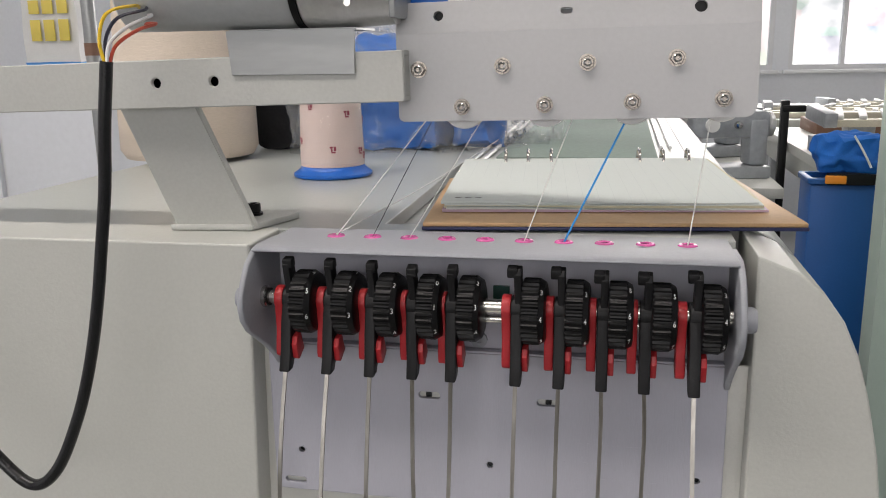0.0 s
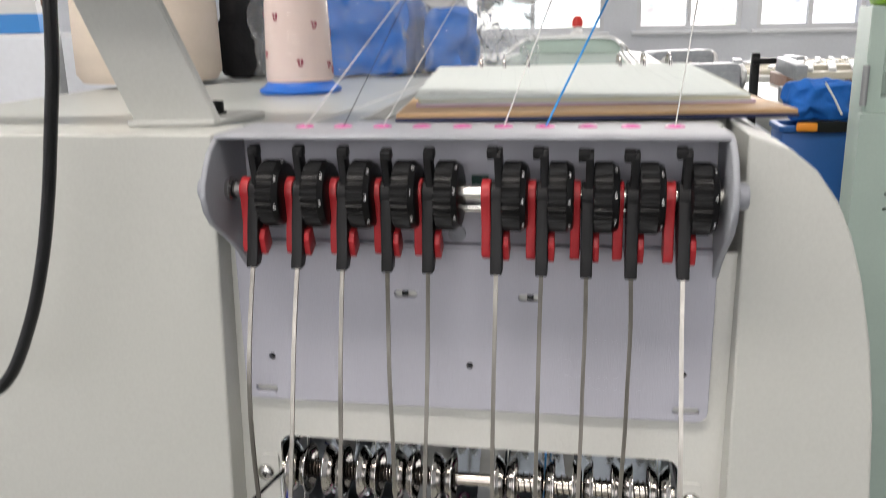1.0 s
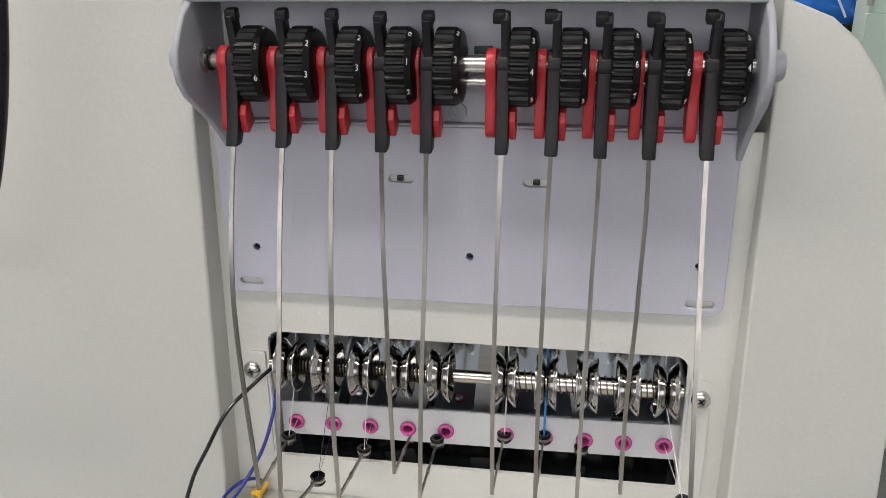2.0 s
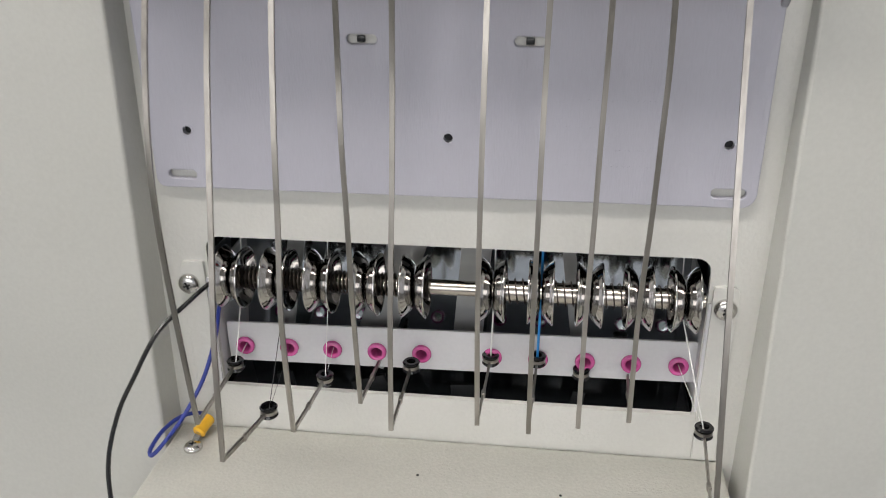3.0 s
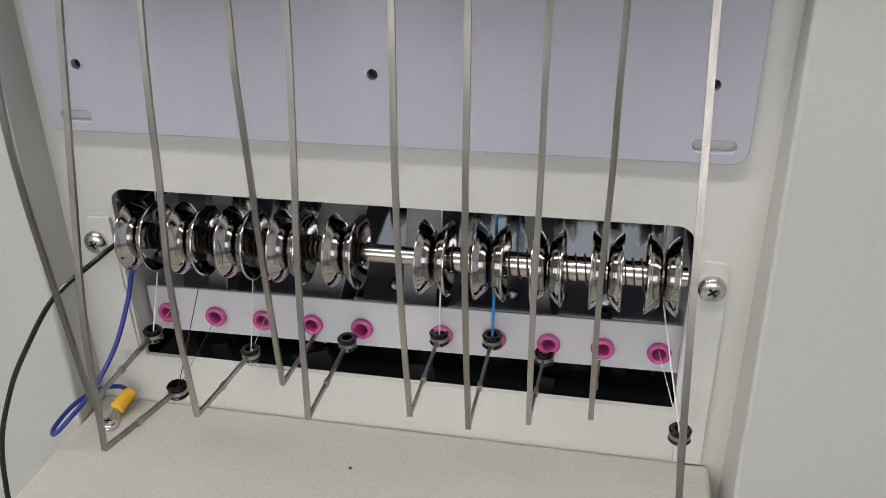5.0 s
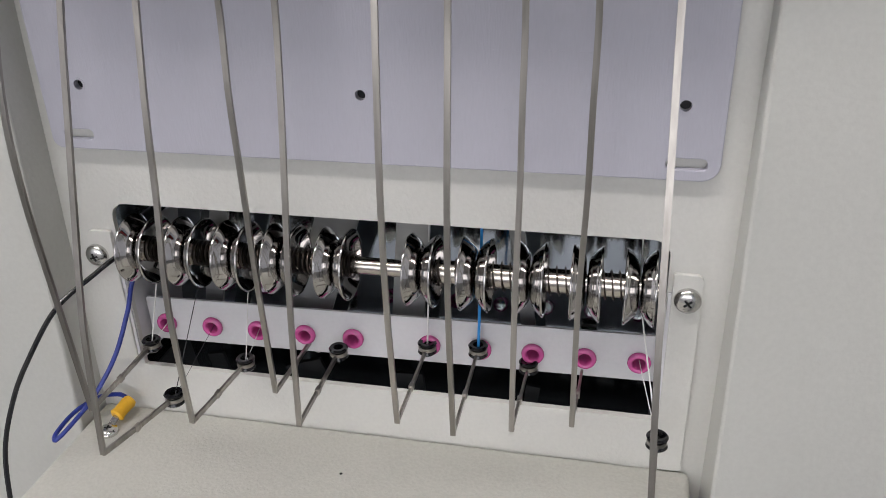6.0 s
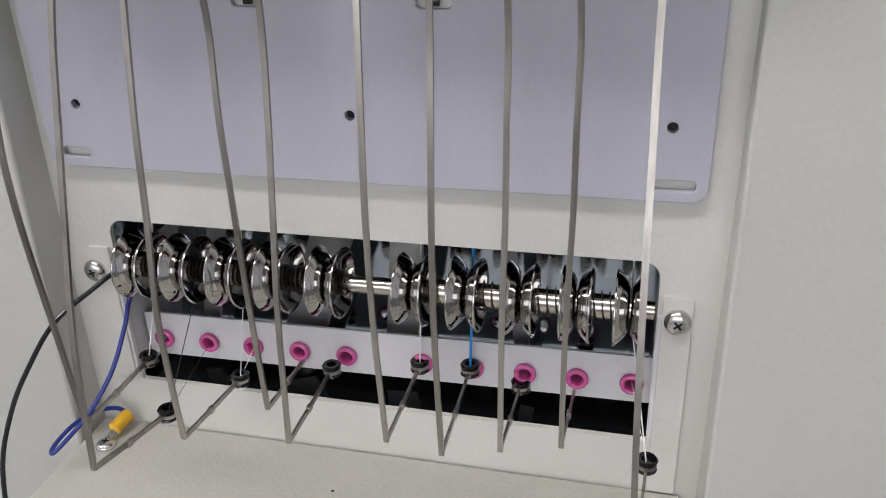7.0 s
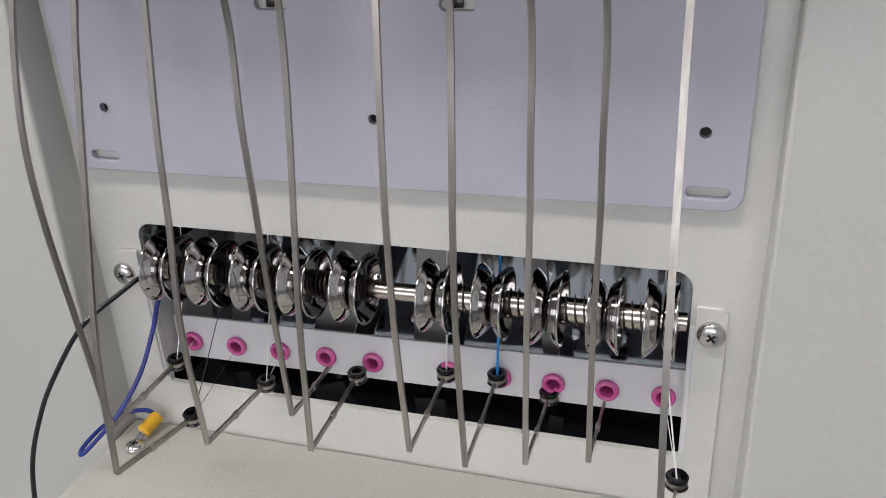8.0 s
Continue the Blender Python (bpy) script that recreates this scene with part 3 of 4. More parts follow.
# Levers: black arm, red cams, numbered knob, steel wire with an eye at its end
WIRE = [
        [(-0.1025, -0.0326, 0.9316), (-0.1021, -0.0428, 0.9050), (-0.1024, -0.0493, 0.8750), (-0.1029, -0.0502, 0.8450), (-0.1029, -0.0481, 0.8050), (-0.1015, -0.0465, 0.7560)],
        [(-0.0798, -0.0322, 0.9317), (-0.0800, -0.0410, 0.9050), (-0.0802, -0.0487, 0.8750), (-0.0800, -0.0568, 0.8450), (-0.0804, -0.0659, 0.8050), (-0.0809, -0.0710, 0.7580)],
        [(-0.0574, -0.0307, 0.9324), (-0.0585, -0.0343, 0.9050), (-0.0591, -0.0387, 0.8750), (-0.0598, -0.0413, 0.8450), (-0.0606, -0.0458, 0.8050), (-0.0602, -0.0455, 0.7550)],
        [(-0.0359, -0.0268, 0.9341), (-0.0383, -0.0198, 0.9050), (-0.0383, -0.0219, 0.8750), (-0.0379, -0.0223, 0.8450), (-0.0377, -0.0223, 0.8050), (-0.0371, -0.0210, 0.7540)],
        [(-0.0155, -0.0284, 0.9334), (-0.0168, -0.0256, 0.9050), (-0.0174, -0.0282, 0.8750), (-0.0180, -0.0323, 0.8450), (-0.0190, -0.0370, 0.8050), (-0.0199, -0.0399, 0.7550)],
        [(0.0175, -0.0304, 0.9326), (0.0171, -0.0333, 0.9050), (0.0166, -0.0354, 0.8750), (0.0161, -0.0366, 0.8450), (0.0155, -0.0353, 0.8050), (0.0153, -0.0307, 0.7540)],
        [(0.0387, -0.0306, 0.9325), (0.0381, -0.0303, 0.9050), (0.0378, -0.0329, 0.8750), (0.0375, -0.0356, 0.8450), (0.0371, -0.0362, 0.8050), (0.0370, -0.0327, 0.7530)],
        [(0.0593, -0.0275, 0.9338), (0.0595, -0.0210, 0.9050), (0.0590, -0.0211, 0.8750), (0.0587, -0.0218, 0.8450), (0.0578, -0.0238, 0.8050), (0.0576, -0.0266, 0.7530)],
        [(0.0796, -0.0274, 0.9338), (0.0808, -0.0221, 0.9050), (0.0805, -0.0213, 0.8750), (0.0802, -0.0192, 0.8450), (0.0790, -0.0182, 0.8050), (0.0791, -0.0200, 0.7530)],
        [(0.1025, -0.0317, 0.9320), (0.1026, -0.0397, 0.9050), (0.1032, -0.0475, 0.8750), (0.1037, -0.0557, 0.8450), (0.1047, -0.0643, 0.8050), (0.1073, -0.0738, 0.7420)]]
EYEP = [(-0.1009, -0.0021, 0.7575), (-0.0759, -0.0305, 0.7535), (-0.0579, -0.0029, 0.7535), (-0.034, 0.020, 0.757), (-0.0181, 0.0021, 0.7600),
        (0.0178, 0.0093, 0.762), (0.0392, 0.0078, 0.764), (0.0594, 0.0100, 0.7570), (0.0810, 0.0210, 0.756), (0.1098, -0.0228, 0.7530)]
DIGITS = [("4", "5", "6"), ("1", "2", "3"), ("2", "3", "4"), ("0", "1", "2"), ("2", "3", "4"), ("3", "4", "5"), ("3", "4", "5"), ("5", "6", "7"), ("5", "6", "7"), ("3", "4", "5")]
TURNED = [7, 0, 37, 27, 24, 40, 40, 27, 37, 30]      # where the first digit stands on the rim
digit_me = {}
for d in "0123456789":
    digit_me[d] = text_mesh(d, 0.0036)
    digit_me[d].materials.append(WHITE)


def gear_knob():
    """A ribbed knob with a plain bevelled rim, its axis along x."""
    b = bmesh.new()
    n = 30
    rings = []
    for k, (x, r, d) in enumerate(((-0.0066, 0.0118, 0), (-0.0062, 0.0146, 0), (-0.0055, 0.0152, 1), (0.0028, 0.0152, 1), (0.0032, 0.0150, 0), (0.0060, 0.0136, 0), (0.0066, 0.0118, 0))):
        ring = []
        for i in range(n * 4):
            a = 2 * math.pi * i / (n * 4)
            rr = r - (0.0011 if d and i % 4 in (0, 1) else 0)
            ring.append(b.verts.new((x, rr * math.sin(a), rr * math.cos(a))))
        rings.append(ring)
    for p, q in zip(rings, rings[1:]):
        for i in range(n * 4):
            j = (i + 1) % (n * 4)
            b.faces.new((p[i], p[j], q[j], q[i]))
    b.faces.new(rings[0]), b.faces.new(rings[-1])
    return b


stem_prof = [(-0.0315, 0.9940), (-0.0375, 0.9950), (-0.0395, 0.9925), (-0.0390, 0.9780), (-0.0425, 0.9690), (-0.0290, 0.9690), (-0.0305, 0.9800)]
arm_prof = [(-0.0405, 0.9740), (-0.0440, 0.9690), (-0.0485, 0.9600), (-0.0530, 0.9480), (-0.0578, 0.9398), (-0.0515, 0.9388), (-0.0450, 0.9450), (-0.0380, 0.9520), (-0.0300, 0.9600), (-0.0280, 0.9700), (-0.0300, 0.9740)]
red_prof = [(-0.0345 + 0.0068 * math.cos(radians(a)), 0.9715 + 0.0068 * math.sin(radians(a))) for a in range(-20, 201, 20)] + [(-0.0425, 0.957), (-0.0465, 0.947), (-0.0468, 0.9435), (-0.0445, 0.9415), (-0.036, 0.943), (-0.031, 0.956)]
tag_prof = [(-0.0420, 0.9505), (-0.0475, 0.9500), (-0.0500, 0.9465), (-0.0500, 0.9385), (-0.0480, 0.9370), (-0.0400, 0.9395)]
knob_me = mesh_of("knob", gear_knob(), BLACK, 25)
arm_me = mesh_of("arm", slab(arm_prof, [], 0.0056, at(-0.0028, 0.0135, -0.005, SIDE), 0.0007, 2), GRIP, 30)
stem_me = mesh_of("stem", slab(stem_prof, [], 0.0036, at(-0.0018, 0.0135, -0.005, SIDE), 0.0005, 2), GRIP, 30)
hub_me = mesh_of("hub", lathe([(0.0038, -0.0030), (0.0066, -0.0030), (0.0070, -0.0024), (0.0070, 0.0050), (0.0038, 0.0050)], 24, XAXIS, closed=True), GRIP, 30)
hook_me = mesh_of("hook", box(0.0, 0.0052, -0.0257, -0.0200, 0.9855, 0.9905, 0.0008), GRIP, 30)
red_me = mesh_of("red_cam", slab(red_prof, [], 0.0046, at(-0.0025, 0.0135, -0.005, SIDE), 0.0007, 2), RED, 30)
tag_me = mesh_of("red_tab", slab(tag_prof, [], 0.0030, at(-0.0015, 0.0135, -0.005, SIDE), 0.0006, 2), RED, 30)


def child(name, me, parent, m):
    ob = new(name, me)
    ob.parent, ob.matrix_basis = parent, m
    return ob


for i in range(10):
    x = WIRE[i][0][0]
    lever = thing("thread_lever", "black and red lever with numbered knob and bent steel wire", "lever", "row of thread levers")
    tip = WIRE[i][0]
    swing = at(0, -0.0175, 0.9668) @ Matrix.Rotation(0.25 + (tip[1] + 0.030) / 0.036, 4, "X") @ at(0, 0.0205, -0.9668)
    child("arm", arm_me, lever, swing @ Matrix.Translation((x, 0, 0)))
    child("hub", hub_me, lever, at(x, -0.0185, 0.9660))
    child("stem", stem_me, lever, swing @ Matrix.Translation((x + 0.0006, 0, 0)))
    child("hook", hook_me, lever, swing @ Matrix.Translation((x - (0.0012 if i < 5 else 0.0046), 0, 0)))
    child("red_cam", red_me, lever, swing @ Matrix.Translation((x - 0.0054 - (0.0006 if i > 7 else 0), 0, 0)))
    child("red_tab", tag_me, lever, swing @ Matrix.Translation((x + 0.0042, 0, 0.0055)))
    knob = child("knob", knob_me, lever, at(x + (0.0096 if i < 5 else 0.0083), -0.0185, 0.9652) @ Matrix.Diagonal((0.9, 1.1, 1.1, 1)))
    for k, dg in enumerate(DIGITS[i]):
        a = TURNED[i] + 48 * k
        rr, xx = 0.0146, 0.0046
        a2 = radians(a)
        pos = Vector((xx, -rr * math.sin(a2), rr * math.cos(a2)))
        nrm = Vector((0.5, -math.sin(a2) * 0.86, math.cos(a2) * 0.86))
        up = Vector((0, math.cos(a2), math.sin(a2)))
        xr = up.cross(nrm).normalized()
        up = nrm.cross(xr).normalized()
        m = Matrix((xr, up, nrm.normalized())).transposed().to_4x4()
        child("digit", digit_me[dg], knob, Matrix.Translation(pos + nrm * 0.0001) @ m)
    # wire: down, over a soft kink, then a sharp bend back to the eye
    e, r = Vector(WIRE[i][-1]), Vector(EYEP[i])
    line = [Vector(WIRE[i][0]) + Vector((0, 0.001, 0.006)), *smooth_path(WIRE[i], 6)]
    flat = [(-0.00100, -0.0006), (0.00100, -0.0006), (0.00100, 0.0006), (-0.00100, 0.0006)]
    part("wire", sweep(line, flat, (1, 0, 0)), STEEL, lever, smooth=30)
    mid = e.lerp(r, 0.45)
    neck = r + (e - r).normalized() * 0.0040
    foot = sweep([e + Vector((0, 0, 0.0004)), mid, mid + (r - e) * 0.02, neck], [(-0.0010, -0.0005), (0.0010, -0.0005), (0.0010, 0.0005), (-0.0010, 0.0005)], (0, 0, 1))
    part("wire_foot", foot, STEEL, lever, smooth=30)
    part("crimp", box(-0.0009, 0.0009, -0.0016, 0.0016, -0.0013, 0.0013, 0.0003), STEEL, lever).location = mid
    part("eye", lathe([(0.0020, -0.0025), (0.0034, -0.0027), (0.0040, -0.0020), (0.0034, -0.0009), (0.0033, 0.0009), (0.0040, 0.0020), (0.0034, 0.0027), (0.0020, 0.0025)], 24, at(r.x, r.y, r.z), closed=True), DARKRING, lever, "glossy black ceramic eye")
    part("eye_band", lathe([(0.0032, -0.0008), (0.0037, -0.0008), (0.0037, 0.0008), (0.0032, 0.0008)], 20, at(r.x, r.y, r.z), closed=True), STEEL, lever)

# Cables at the side of the window, and the earth screw on the ledge
c = thing("black_sensor_cable", "thin black cable hanging out of the window", "cable")
part("sheath", tube(smooth_path([(-0.104, 0.03, 0.795), (-0.1087, 0.0045, 0.798), (-0.1165, -0.009, 0.793), (-0.1256, -0.023, 0.785), (-0.1328, -0.035, 0.770), (-0.1411, -0.0412, 0.752), (-0.1443, -0.0506, 0.730), (-0.1383, -0.0635, 0.700), (-0.1323, -0.0764, 0.670)], 10), 0.00105, 8), CABLE, c)
c = thing("blue_earth_wire", "thin blue wire looping to a yellow terminal on the ledge", "cable")
part("wire", tube(smooth_path([(-0.106, 0.03, 0.79), (-0.1075, 0.006, 0.786), (-0.1078, -0.004, 0.774), (-0.1120, -0.013, 0.757), (-0.1195, -0.023, 0.742), (-0.1262, -0.034, 0.7335), (-0.1302, -0.038, 0.7300), (-0.1328, -0.033, 0.7300), (-0.1318, -0.021, 0.7315), (-0.1275, -0.010, 0.7315), (-0.1220, -0.004, 0.7295), (-0.1183, -0.0025, 0.7265)], 10), 0.0010, 8), BLUEWIRE, c)
m = look((-0.1178, -0.0020, 0.7258), (-0.1204, -0.0115, 0.7228))
part("terminal_sleeve", lathe([(0, 0), (0.0027, 0), (0.0032, -0.001), (0.0029, -0.0075), (0.0034, -0.0092), (0.0024, -0.0100), (0, -0.0095)], 16, m), YELLOW, c, "yellow terminal sleeve")
part("terminal_lug", sweep([m @ Vector((0, 0, -0.0085)), (-0.1206, -0.0172, 0.7206)], [(-0.0015, -0.0004), (0.0015, -0.0004), (0.0015, 0.0004), (-0.0015, 0.0004)], (1, 0, 0)), SCREW, c)
screw_thing((-0.1206, -0.0176, 0.7192), 0.0044, "domed zinc earth screw on the cream ledge", 15, Matrix())

# Arm bracket over the machine top
arm = thing("thread_stand_arm", "pale powder coated arm bar on a slanted bracket foot", "machine bracket")
tilt = pose(0, 0, 0, 0, -1.2, 0)
b = slab(rounded(-0.36, 0.0, -0.0128, 0.0128, 0.0012, 2), [circle(-0.1370, 0.0005, 0.0027, 16), circle(-0.1035, 0.0005, 0.0027, 16)], 0.003, FRONT, 0.0006, 1)
b.transform(at(-0.0425, 0.0005, 1.0802, tilt))
part("front_web", b, ARMPAINT, arm)
for z0 in (-0.0128, 0.0098):
    b = box(-0.36, 0.0, 0.0002, 0.028, z0, z0 + 0.003, 0.0006)
    b.transform(at(-0.0425, 0.0005, 1.0802, tilt))
    part("flange", b, ARMPAINT, arm)
b = box(-0.0016, 0.0, 0.0002, 0.028, -0.0098, 0.0098)
b.transform(at(-0.0425, 0.0005, 1.0802, tilt))
part("end_cap", b, ARMPAINT, arm)
# Dark sheet added inside the arm as the shade behind its holes.
b = box(-0.36, -0.002, 0.0085, 0.0095, -0.0098, 0.0098)
b.transform(at(-0.0425, 0.0005, 1.0802, tilt))
part("arm_hole_shade", b, DARK, arm)
web = bmesh.new()
lo, hi = [(-0.1860, 0.018, TOP + 0.002), (-0.1395, 0.022, TOP + 0.002)], [(-0.2075, 0.004, 1.0655), (-0.1615, 0.004, 1.0665)]
vs = [web.verts.new(p) for p in (lo[0], lo[1], hi[1], hi[0])] + [web.verts.new(Vector(p) + Vector((0.001, 0.0045, 0))) for p in (lo[0], lo[1], hi[1], hi[0])]
for f in ((0, 1, 2, 3), (7, 6, 5, 4), (0, 4, 5, 1), (1, 5, 6, 2), (2, 6, 7, 3), (3, 7, 4, 0)):
    web.faces.new([vs[i] for i in f])
bmesh.ops.bevel(web, geom=list(web.edges), offset=0.0006, segments=2, affect="EDGES")
part("slanted_web", web, ARMPAINT, arm)
part("foot_plate", slab([(-0.190, 0.017), (-0.141, 0.021), (-0.130, 0.052), (-0.128, 0.062), (-0.136, 0.068), (-0.190, 0.068)], [], 0.004, at(0, 0, TOP + 0.0002), 0.001, 2), ARMPAINT, arm)
b = lathe([(0.0055, 0), (0.0055, 0.0015), (0.0042, 0.0015), (0.0042, 0.0065), (0.0038, 0.0072), (0.0022, 0.0072), (0.0022, 0.0045), (0, 0.0045)], 24)
bolt = thing("socket_bolt", "black hexagon socket bolt holding the bracket foot", "bolt", at=(-0.152, 0.049, TOP + 0.0042))
part("head", b, BLACK, bolt)

# Motor on the arm
motor = thing("stepper_motor", "grey cylindrical motor with aluminium gearbox on a sheet mount", "motor")
MZ, MY = 1.1262, 0.006
part("motor_body", lathe([(0, -0.202), (0.0195, -0.202), (0.0215, -0.200), (0.0215, -0.107), (0.0205, -0.1055), (0, -0.1055)], 40, at(0, MY, MZ, XAXIS)), MOTOR, motor)
part("seal_ring", lathe([(0.0, -0.1053), (0.0222, -0.1053), (0.0222, -0.1015), (0.0, -0.1015)], 40, at(0, MY, MZ, XAXIS)), BLACK, motor)
part("gearbox", lathe([(0, -0.1013), (0.0215, -0.1013), (0.0225, -0.0995), (0.0222, -0.080), (0.0210, -0.066), (0.0205, -0.055), (0, -0.055)], 40, at(0, MY, MZ, XAXIS)), ALU, motor)
part("gearbox_flange", box(-0.0548, -0.0515, MY - 0.018, MY + 0.018, MZ - 0.018, MZ + 0.016, 0.001), SHEET, motor)
part("gearbox_screw", lathe([(0, 0), (0.0018, 0), (0.0018, 0.001), (0, 0.001)], 12, at(-0.075, MY - 0.019, MZ - 0.0105, TOWARD)), SCREW, motor)
b = slab([(-0.1415, 0.0), (-0.0745, 0.0), (-0.0738, 0.0225), (-0.1435, 0.0225)], [], 0.0012, FRONT, 0.0002, 1)
b.transform(at(-0.001, -0.0028, 1.0815))
part("sheet_mount", b, SHEET, motor)
part("mount_shelf", box(-0.143, -0.074, -0.0030, 0.030, 1.1033, 1.1045), SHEET, motor)

motor.location = (0.008, 0, 0)

cable = thing("motor_cable", "thick black motor cable with coloured wires hanging in a bend", "cable")
line = smooth_path([(-0.1688, -0.0618, 1.090), (-0.1736, -0.0614, 1.060), (-0.1778, -0.0603, 1.030), (-0.1837, -0.0597, 1.000), (-0.1901, -0.0589, 0.970), (-0.1974, -0.0595, 0.940), (-0.2066, -0.0620, 0.910), (-0.2200, -0.0658, 0.8810), (-0.2365, -0.066, 0.8710), (-0.2570, -0.065, 0.886), (-0.275, -0.062, 0.905), (-0.30, -0.058, 0.95)], 10)
part("sheath", tube(line, 0.0031, 12), CABLE, cable)
for i, (name, color, pts) in enumerate((
        ("yellow_wire", (0.75, 0.5, 0.02), [(-0.1755, -0.048, 1.088), (-0.1785, -0.046, 1.100), (-0.1770, -0.040, 1.112), (-0.172, -0.028, 1.1165), (-0.186, 0.0, 1.116)]),
        ("white_wire", (0.7, 0.7, 0.7), [(-0.1740, -0.049, 1.088), (-0.1735, -0.046, 1.098), (-0.1690, -0.036, 1.106), (-0.168, -0.02, 1.112), (-0.187, 0.0, 1.113)]),
        ("red_wire", (0.45, 0.06, 0.03), [(-0.1735, -0.048, 1.088), (-0.1715, -0.044, 1.097), (-0.1660, -0.034, 1.104), (-0.166, -0.02, 1.108), (-0.187, 0.0, 1.109)]),
        ("dark_wire", (0.02, 0.02, 0.04), [(-0.1750, -0.047, 1.088), (-0.1765, -0.044, 1.100), (-0.1740, -0.036, 1.110), (-0.171, -0.02, 1.115), (-0.187, 0.002, 1.119)]))):
    part(name, tube(smooth_path([(p[0] + 0.0055, p[1] - 0.0132, p[2]) for p in pts[:3]] + pts[3:], 6), 0.00085, 6), mat(name, color, 0.45), cable)

# White guide plate with rollers
guide = thing("roller_guide_plate", "white sheet metal plate bolted over nylon thread rollers", "machine part")
GY = 0.010
g_tilt = pose(0, 0, 0, 0, -0.7, 0)
low = slab(rounded(-0.0490, 0.1285, -0.0225, 0.0215, (0.003, 0.006, 0, 0)), [], 0.0020, FRONT)
low.transform(at(0, GY + 0.002, 1.0795, g_tilt))
part("lower_sheet", low, GUIDE, guide)
up = slab(rounded(-0.0490, 0.1285, 0.0, 0.0158, (0, 0, 0.002, 0.002)), [circle(-0.027, 0.0085, 0.0026, 16), rounded(0.0345, 0.0405, 0.0072, 0.0105, 0.0016, 4), circle(0.101, 0.0085, 0.0030, 16)], 0.0020, FRONT)
up.transform(at(0, GY + 0.002, 1.0795, g_tilt) @ at(0, 0, 0.0215, pose(0, 0, 0, -14)))
part("upper_sheet", up, GUIDE, guide)
part("fold_bend", lathe([(0, -0.0490), (0.0021, -0.0490), (0.0021, 0.1285), (0, 0.1285)], 16, at(0, GY + 0.0021, 1.0795, g_tilt) @ at(0, 0, 0.0213, XAXIS)), GUIDE, guide)
# Black discs close the two end holes from behind.
for x in (-0.027, 0.101):
    part("black_hole_disc", lathe([(0, 0), (0.0030, 0), (0.0030, 0.002), (0, 0.002)], 16, at(x, GY + 0.0085, 1.1100 + 0.012 * x, TOWARD)), BLACK, guide)
part("backing", box(-0.050, 0.124, 0.0265, 0.0285, 1.060, 1.112), GUIDE, guide)
washer_me = mesh_of("washer", lathe([(0.0016, 0), (0.0042, 0), (0.0042, 0.0006), (0.0016, 0.0006)], 24, TOWARD), BOLTMETAL, 35)
nut_me = mesh_of("hex_nut", lathe([(0, 0.0006), (0.0035, 0.0006), (0.0035, 0.0024), (0.0031, 0.0028), (0.0021, 0.0028), (0.0021, 0.0022), (0, 0.0022)], 6, TOWARD), BOLTMETAL, 20)
stud_me = mesh_of("stud", lathe([(0.0010, 0.0020), (0.0010, 0.0032), (0.0017, 0.0036), (0.0021, 0.0033), (0.0021, 0.0020)], 16, TOWARD), CHROME, 40)
roller_me = mesh_of("roller", lathe([(0, 0), (0.0112, 0), (0.0116, 0.001), (0.0098, 0.0040), (0.0098, 0.0055), (0.0116, 0.0085), (0.0112, 0.0095), (0, 0.0095)], 36, TOWARD), NYLONWHITE, 40)
BOLTS = [(-0.0375, 1.0830), (0.0057, 1.0843), (0.0480, 1.0855), (0.0905, 1.0870), (-0.0152, 1.0640), (0.0270, 1.0650), (0.0700, 1.0662), (0.1130, 1.0676)]
for i, (x, z) in enumerate(BOLTS):
    bolt = new("bolt")
    bolt.parent, bolt.matrix_basis, bolt.empty_display_size = guide, at(x, GY - 0.0001, z) @ pose(0, 0, 0, 0, 17 * i, 0), 0.01
    for n, me in (("washer", washer_me), ("hex_nut", nut_me), ("stud", stud_me)):
        child(n, me, bolt, Matrix())
    child("roller", roller_me, guide, at(x, 0.0248, z - 0.0002))

for i, x in enumerate((-0.045, -0.012, 0.018)):
    part("blue_clip", box(x, x + 0.022, GY + 0.010, GY + 0.016, 1.1130, 1.1260, 0.001), SPOOLBLUE, guide, "bright blue plastic clip")
    part("roller_cap", lathe([(0, 0), (0.004, 0), (0.004, 0.005), (0, 0.005)], 16, at(x + 0.026, GY + 0.010, 1.1180, TOWARD)), NYLONWHITE, guide)

# Threads
def thread(label, pts, material, r=0.0003, name="thread"):
    th = thing(name, label, "thread", "threads on the machine")
    part("strand", tube(pts, r, 6), material, th)


for x0, x1, material, r in ((-0.0858, -0.0355, THREADWHITE, 0.00035), (-0.0652, -0.0325, THREADDARK, 0.00022), (-0.0446, -0.006, THREADWHITE, 0.00022),
                            (0.0172, 0.0405, THREADWHITE, 0.00035), (0.0378, 0.0678, THREADBLUE, 0.00055), (0.0996, 0.1085, THREADWHITE, 0.00035)):
    word = {"white_thread": "white", "blue_thread": "bright blue", "dark_thread": "dark"}[material.name]
    thread(word + " thread running from a pink eyelet to a roller", [(x0, 0.0085, TOP + 0.0015), (x1, 0.0195, 1.0575)], material, r)
thread("white thread lying across the machine top to the back", smooth_path([(-0.0858, 0.0085, TOP + 0.0025), (-0.07, 0.20, TOP + 0.006), (-0.058, 0.60, TOP + 0.010), (-0.045, 0.93, 1.012)], 4), THREADWHITE, 0.0004)
